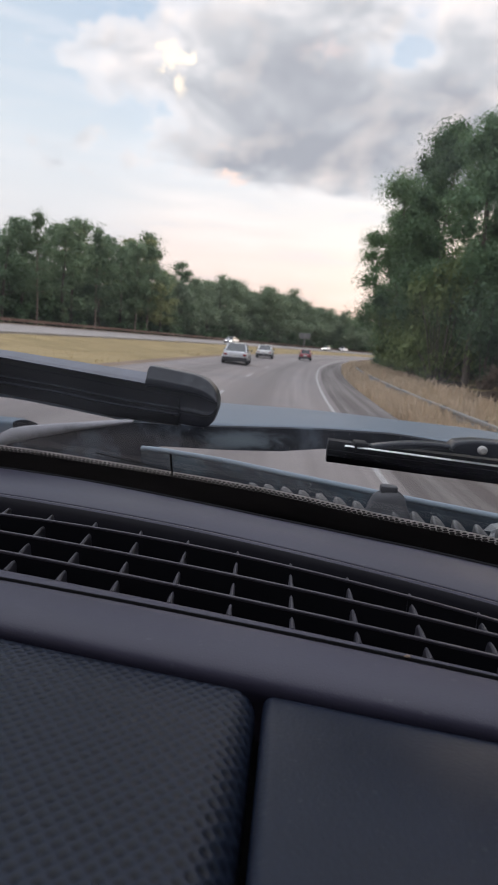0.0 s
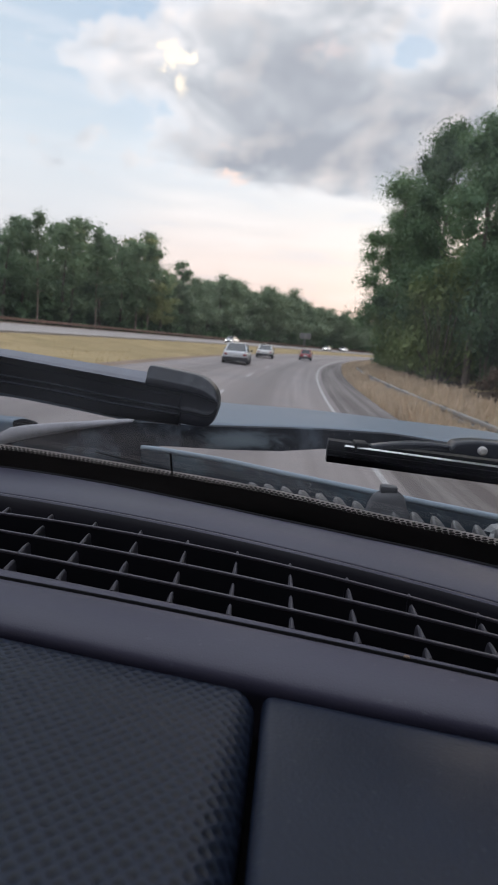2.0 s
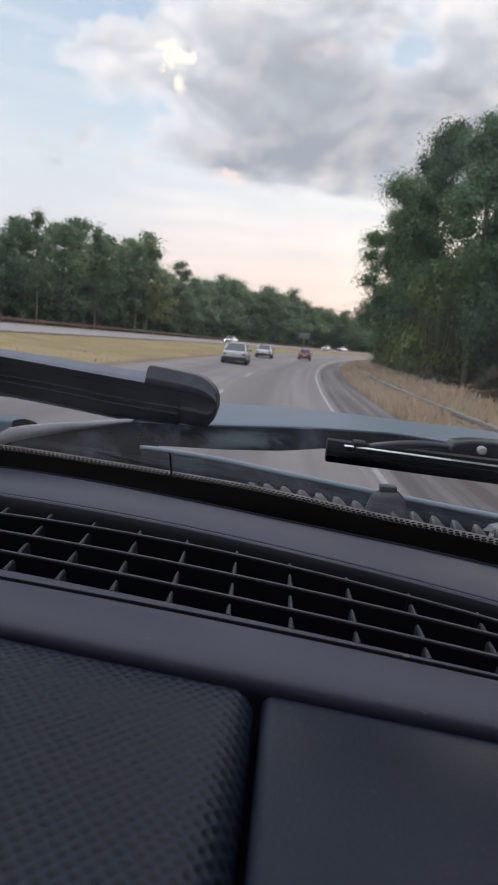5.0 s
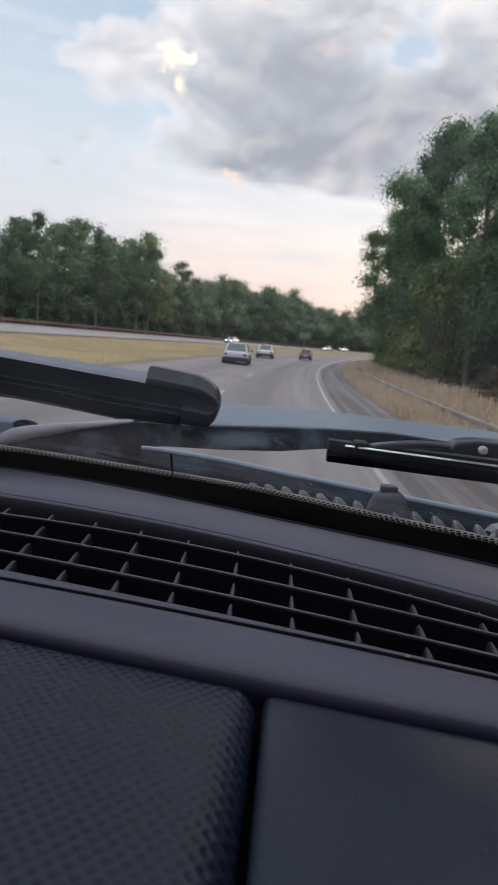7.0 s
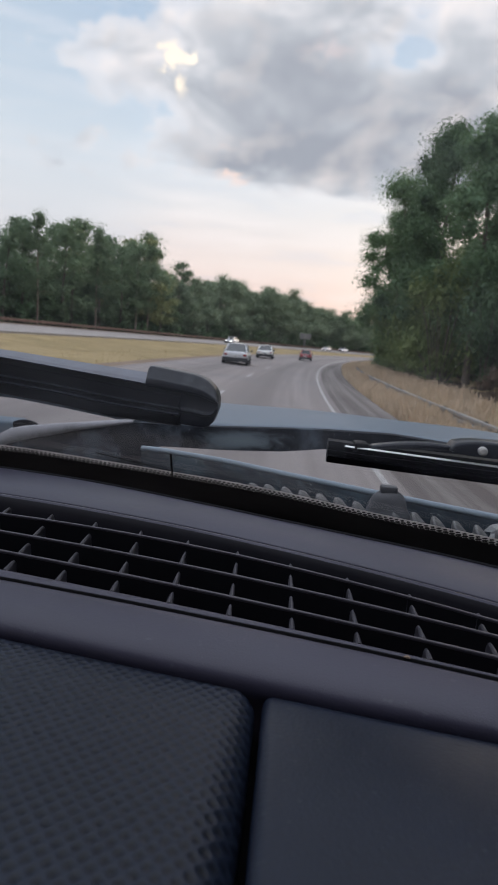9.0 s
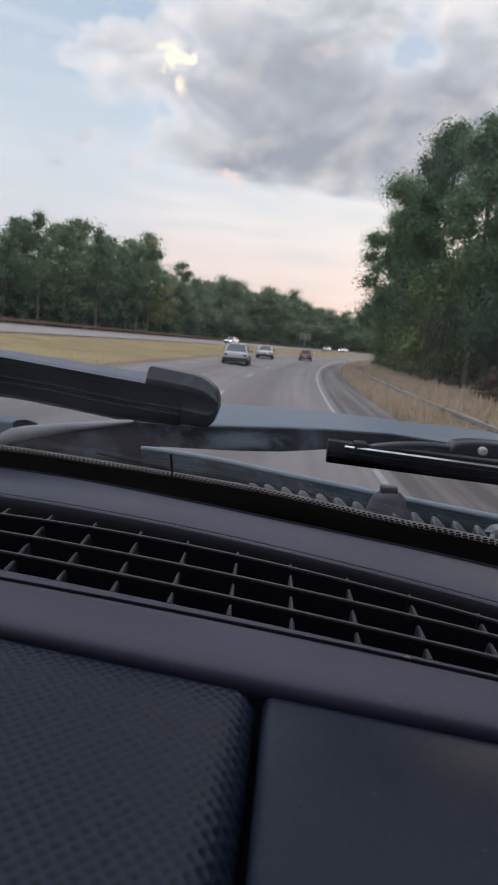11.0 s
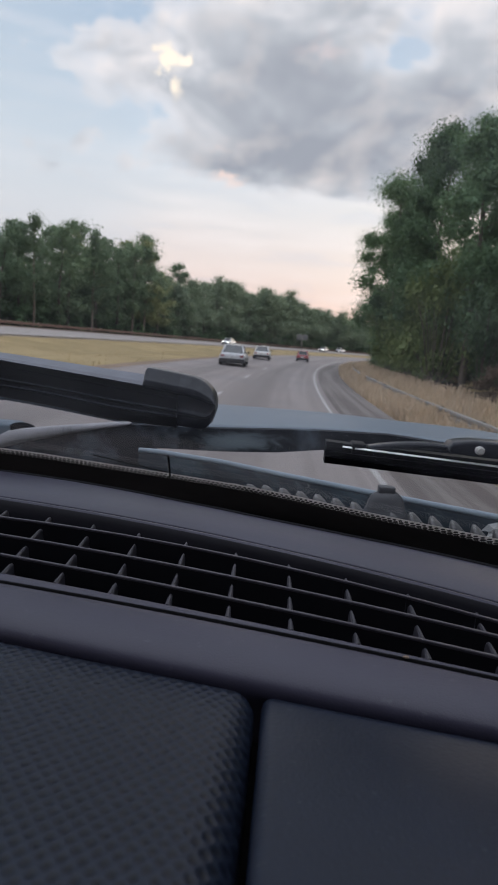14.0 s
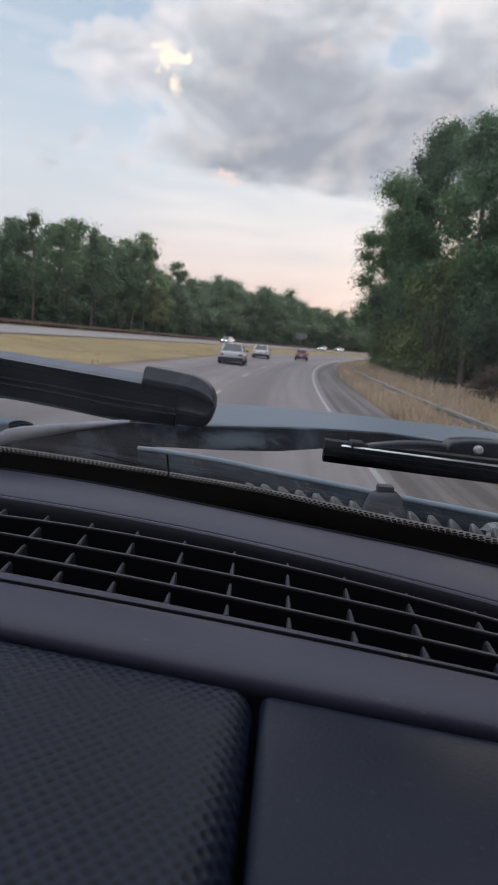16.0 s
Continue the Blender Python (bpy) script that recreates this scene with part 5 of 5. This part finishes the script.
def build_nose():
    """Bonnet bridge, scuttle and front of the vehicle."""
    bonnet = thing("bonnet", "pale blue-grey painted bonnet and body of the vehicle", "vehicle body")
    rear_z = ((-1.3, -0.16), (-0.70, -0.125), (-0.40, -0.102), (-0.30, -0.1045), (-0.20, -0.109), (-0.076, -0.1075), (0.044, -0.0940), (0.127, -0.0873), (0.224, -0.0895), (0.45, -0.11), (0.75, -0.16))
    front_z = ((-1.3, -0.22), (-0.70, -0.146), (-0.38, -0.139), (-0.124, -0.1355), (0.073, -0.1255), (0.218, -0.1235), (0.385, -0.1230), (0.75, -0.16))
    rows = []
    for x in cabx(-1.28, 0.72, 60):
        yr, yf = 0.66 + nose(x), 1.15 + nose(x)
        zr, zf = smooth_lerp(rear_z, x), smooth_lerp(front_z, x)
        row = [(x, yr + 0.006, zr - 0.010), (x, yr, zr - 0.004), (x, yr + 0.002, zr)]
        for s in (0.1, 0.3, 0.5, 0.7, 0.85, 0.95):
            row.append((x, yr + (yf - yr) * s, zr + (zf - zr) * s + 0.004 * math.sin(s * math.pi)))
        row += [(x, yf, zf), (x, yf + 0.05, zf - 0.012), (x, yf + 0.09, zf - 0.032), (x, yf + 0.088, zf - 0.040), (x, yf, zf - 0.022), (x, yr + 0.05, zr - 0.014)]
        rows.append([up(p) for p in row])
    v, f = sweep(rows, True, True)
    part("skin", mesh_of("skin", v, f, PAINT, True), bonnet)
    for x in (-1.30, 0.74):
        v, f = box((x - 0.05, -1.5, 0.50), (x + 0.05, 1.12, EYE - 0.16))
        part("fender", rounded(v, f, PAINT, "fender", 0.05, 3), bonnet)
    v, f = box((-1.34, 1.05, 0.40), (0.78, 1.34, 0.80))
    part("front_bumper", rounded(v, f, COWL, "front_bumper", 0.06, 3), bonnet)
    for x in (-1.22, 0.66):
        for y in (0.62, -1.15):
            v, f = tube([(x - 0.11, y, 0.37), (x - 0.08, y, 0.37), (x + 0.08, y, 0.37), (x + 0.11, y, 0.37)], [0.31, 0.36, 0.36, 0.31], 24)
            wheel = part("wheel", mesh_of("tyre", v, f, TYRE, True), bonnet, "black tyre")
            v, f = tube([(x - 0.115, y, 0.37), (x + 0.115, y, 0.37)], 0.21, 18)
            part("rim", mesh_of("rim", v, f, RIM), wheel)
    for x0, x1 in ((-1.35, -1.25), (0.69, 0.79)):
        v, f = box((x0, -1.5, 0.42), (x1, 0.2, 0.50))
        part("door_sill", rounded(v, f, COWL, "door_sill", 0.02), bonnet, "black plastic door sill")
    rows = []
    for x in cabx(-1.30, 0.74, 30):
        y = glass_at(min(x, CAB_R), 0.25)[1] - 0.10
        rows.append([(x, -1.54, EYE + 0.315), (x, y, EYE + 0.315), (x, y + 0.004, EYE + 0.322), (x, y - 0.02, EYE + 0.345), (x, -1.50, EYE + 0.355), (x, -1.54, EYE + 0.335)])
    v, f = sweep(rows, True, True)
    part("roof", mesh_of("roof", v, f, PAINT), bonnet)
    v, f = box((-1.34, -1.60, 0.50), (0.78, -1.545, EYE + 0.33))
    part("rear_panel", rounded(v, f, PAINT, "rear_panel", 0.02), bonnet)
    # black scuttle behind the bonnet
    scuttle = thing("scuttle_panel", "dusty black plastic scuttle panel below the windscreen", "car panel")
    top = ((-1.2, -0.20), (-0.36, -0.153), (-0.325, -0.133), (-0.26, -0.1175), (-0.16, -0.0985), (-0.063, -0.0893), (0.036, -0.0772), (0.105, -0.0717), (0.185, -0.0740), (0.62, -0.095))
    foot = ((-1.2, -0.26), (-0.34, -0.185), (-0.134, -0.165), (-0.1325, -0.128), (-0.129, -0.1205), (-0.049, -0.1120), (0.007, -0.1040), (0.049, -0.0945), (0.189, -0.0915), (0.62, -0.115))
    rows = []
    for x in cabx(-1.2, 0.62, 130):
        y = 0.55 + nose(x)
        t, b = lerp(top, x), lerp(foot, x)
        b = min(b, t - 0.004)
        rows.append([up(p) for p in ((x, y + 0.004, t), (x, y, t - 0.001), (x, y, b), (x, y + 0.006, b), (x, y + 0.008, t - 0.002))])
    v, f = sweep(rows, True, True)
    part("trough", mesh_of("trough", v, f, COWL), scuttle)
    rows = []
    for x in cabx(-0.40, -0.155, 24):
        y = 0.546 + nose(x)
        t, b = lerp(((-0.40, -0.165), (-0.34, -0.149), (-0.325, -0.1325), (-0.30, -0.1255), (-0.258, -0.1165), (-0.16, -0.0975)), x), lerp(((-0.40, -0.175), (-0.34, -0.156), (-0.289, -0.1375), (-0.22, -0.1165), (-0.155, -0.0990)), x)
        rows.append([up(p) for p in ((x, y + 0.01, t + 0.001), (x, y, t), (x, y - 0.001, (t + b) / 2), (x, y, min(b, t - 0.0005)), (x, y + 0.01, b))])
    v, f = sweep(rows, True, True)
    part("ledge", mesh_of("ledge", v, f, COWL_LIGHT, True), scuttle, "sun-faded grey ledge")
    v, f = tube([up((-0.3005 + 0.014 * math.cos(a), 0.664, -0.1265 + 0.0055 * math.sin(a))) for a in cabx(0.0, math.pi, 12)], 0.0032, 6)
    part("pivot_boot", mesh_of("pivot_boot", *joined((v, f), box(up((-0.314, 0.660, -0.134)), up((-0.287, 0.668, -0.1235)))), RUBBER, False), scuttle, "dark rubber pivot boot")
    v, f = box(up((-0.55, 0.685, -0.150)), up((-0.322, 0.72, -0.1255)))
    part("corner_panel", rounded(v, f, PAINT, "corner_panel", 0.004), scuttle, "blue-grey painted corner")
    # lower blue metal sill with its bright rolled edge
    sill = thing("cowl_sill", "dusty dark blue metal sill with a bright rolled edge", "car panel")
    rows, edge = [], []
    for x in cabx(-0.122, 0.62, 80):
        y = 0.470 - 0.35 * x
        t = lerp(((-0.122, -0.1068), (-0.105, -0.1055), (-0.042, -0.1050), (0.008, -0.1070), (0.075, -0.1090), (0.166, -0.1110), (0.62, -0.125)), x)
        h = lerp(((-0.122, 0.010), (-0.115, 0.030), (-0.10, 0.05)), x)
        rows.append([up(p) for p in ((x, y + 0.004, t), (x, y, t - 0.0005), (x, y - 0.002, t - 0.004), (x, y - 0.004, t - h), (x, y, t - h), (x, y + 0.004, t - h * 0.5))])
        edge.append(up((x, y, t - 0.0005)))
    v, f = sweep(rows, True, True)
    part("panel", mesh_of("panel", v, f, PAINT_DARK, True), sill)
    # the highlight along the rolled edge is in its base colour
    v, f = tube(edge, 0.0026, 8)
    part("rolled_edge", mesh_of("rolled_edge", v, f, PAINT_HIGHLIGHT, True), sill, "blue-grey rolled edge, highlight put into its colour")
    # corrugated hose tucked behind the glass foot
    pts, radii = [], []
    for i in range(400):
        x = -0.05 + 0.30 * i / 399
        r = lerp(((-0.05, 0.0012), (-0.02, 0.0032), (0.0, 0.0058), (0.02, 0.0074), (0.05, 0.0090), (0.07, 0.0088), (0.11, 0.0102), (0.25, 0.0115)), x)
        pts.append(up((x, 0.449 - 0.35 * x, 0.0008 + lerp(((-0.05, -0.1200), (0.0, -0.1202), (0.04, -0.1231), (0.13, -0.1262), (0.25, -0.130)), x))))
        radii.append(r * (0.25 + 0.90 * abs(math.cos(math.pi * (x + 0.05) / 0.0135)) ** 1.6))
    v, f = tube(pts, radii, 12)
    v = [(p[0] - 0.6 * (p[2] - EYE + 0.126), p[1], p[2]) for p in v]
    ob = new("corrugated_hose", mesh_of("corrugated_hose", v, f, HOSE_GREY, True))
    tagged(ob, "grey corrugated plastic hose along the windscreen foot", "hose")
    # washer nozzle
    noz = thing("washer_nozzle", "grey bell-shaped plastic washer nozzle with a dark cap", "nozzle")
    cx, cy = 0.0880, 0.418
    ring = [(-0.128, 0.0250), (-0.1225, 0.0205), (-0.1180, 0.0168), (-0.1140, 0.0148), (-0.1090, 0.0134), (-0.1055, 0.0118), (-0.1025, 0.0088), (-0.1010, 0.0055)]
    v, f = tube([up((cx - 0.0012 * i / 7, cy, z)) for i, (z, r) in enumerate(ring)], [r for z, r in ring], 20)
    v = [(p[0], cy + (p[1] - cy) * 0.6, p[2]) for p in v]
    part("housing", mesh_of("housing", v, f, NOZZLE_GREY, True), noz)
    v, f = box((cx - 0.0072, cy - 0.004, -0.1030), (cx + 0.0050, cy + 0.004, -0.0972))
    part("cap", rounded([up(p) for p in v], f, NOZZLE_GREY, "cap", 0.0012, 2), noz, "dark nozzle cap")


def build_crumb():
    x = 0.0565
    y = GROOVE(x) + 0.0036
    rng = np.random.default_rng(8)
    bm = bmesh.new()
    bmesh.ops.create_icosphere(bm, subdivisions=1, radius=0.0009)
    for p in bm.verts:
        p.co = Vector((p.co.x * 1.5, p.co.y, p.co.z * 0.7)) * rng.uniform(0.75, 1.2) + Vector(up((x, y, DECK - 0.0008)))
    me = bpy.data.meshes.new("crumb")
    bm.to_mesh(me)
    bm.free()
    me.materials.append(DIRT)
    tagged(new("crumb", me), "tiny tan crumb lying on the dashboard edge", "crumb")


def build_scrap():
    """A crumpled bit of clear film caught on the sill."""
    rng = np.random.default_rng(12)
    rows = []
    for i in range(9):
        row = []
        for j in range(6):
            s, t = i / 8, j / 5
            row.append(up((0.158 + 0.030 * s + rng.normal() * 0.0016, 0.402 - 0.35 * 0.030 * s + 0.010 * (t - 0.5) + rng.normal() * 0.0022, -0.1255 + 0.0125 * t * (0.6 + 0.4 * math.sin(s * 5)) + rng.normal() * 0.0014)))
        rows.append(row)
    v, f = sweep(rows)
    tagged(new("plastic_scrap", mesh_of("plastic_scrap", v, f, FILM)), "crumpled scrap of clear plastic film on the sill", "litter")


def build_cab_shell():
    """Plain unseen lining that closes the cab above, behind and beside the camera, and cuts its light."""
    def wall(name, lo, hi, label):
        v, f = box(lo, hi)
        tagged(new(name, mesh_of(name, v, f, LINING)), label, "cab lining", kind="structure")
    top, back = EYE + 0.27, -1.5
    rows = []
    for x in cabx(CAB_L, CAB_R, 30):
        y = glass_at(x, 0.25)[1]
        rows.append([(x, back, top), (x, y, top - 0.02), (x, y + 0.03, top - 0.025), (x, y + 0.03, top + 0.01), (x, y - 0.10, top + 0.04), (x, back, top + 0.04)])
    v, f = sweep(rows, True, True)
    tagged(new("ceiling", mesh_of("ceiling", v, f, LINING)), "plain dark cab roof lining", "cab lining", kind="structure")
    # pillars out of view, added to dim the ends of the dash
    for name, x in (("pillar_left", CAB_L + 0.03), ("pillar_right", CAB_R - 0.03)):
        rows = []
        for z in (-0.20, -0.10, -0.035, 0.05, 0.15, 0.25):
            y = glass_at(x, z)[1]
            rows.append([up((x - 0.05, y - 0.02, z)), up((x + 0.05, y - 0.02, z)), up((x + 0.05, y - 0.13, z)), up((x - 0.05, y - 0.10, z))])
        v, f = sweep(rows, True, True)
        tagged(new(name, mesh_of(name, v, f, LINING)), "plain unseen windscreen pillar, added to cut light on the dash", "cab lining", kind="structure")
    # closed side panel out of view, added against light from the right
    wall("wall_right_upper", (CAB_R, back, EYE - 0.14), (0.69, -0.12, top), "plain unseen side panel, added to cut light on the dash")
    wall("wall_rear", (CAB_L, back - 0.04, 0.7), (CAB_R, back, top), "plain dark cab rear lining")
    wall("wall_left", (CAB_L - 0.04, back, 0.7), (CAB_L, 0.25, EYE - 0.14), "plain dark cab door lining")
    wall("wall_right", (CAB_R, back, 0.7), (0.69, 0.0, EYE - 0.14), "plain dark cab door lining")
    wall("floor", (CAB_L, back, 0.66), (CAB_R, 0.30, 0.70), "plain dark cab floor")


# ---------------------------------------------------------------- build
build_ground()
build_roads()
build_dashboard()
build_windscreen()
build_wipers()
build_nose()
build_cab_shell()
build_crumb()
build_scrap()
build_traffic()
build_guardrails()
build_sign()
build_woods()
blades("tall_dry_grass", STRAW, grass_spots(30000, 6, 130, 3.78, 7.8, 21, 1.9) + grass_spots(14000, 6, 70, 3.74, 5.2, 23, 1.6), 0.50, "tall straw-coloured dry grass along the shoulder", 3)
blades("median_grass", TURF, grass_spots(9000, 16, 240, -21.3, -7.9, 22, 1.5, 0.35), 0.08, "short yellow-green median turf", 4)
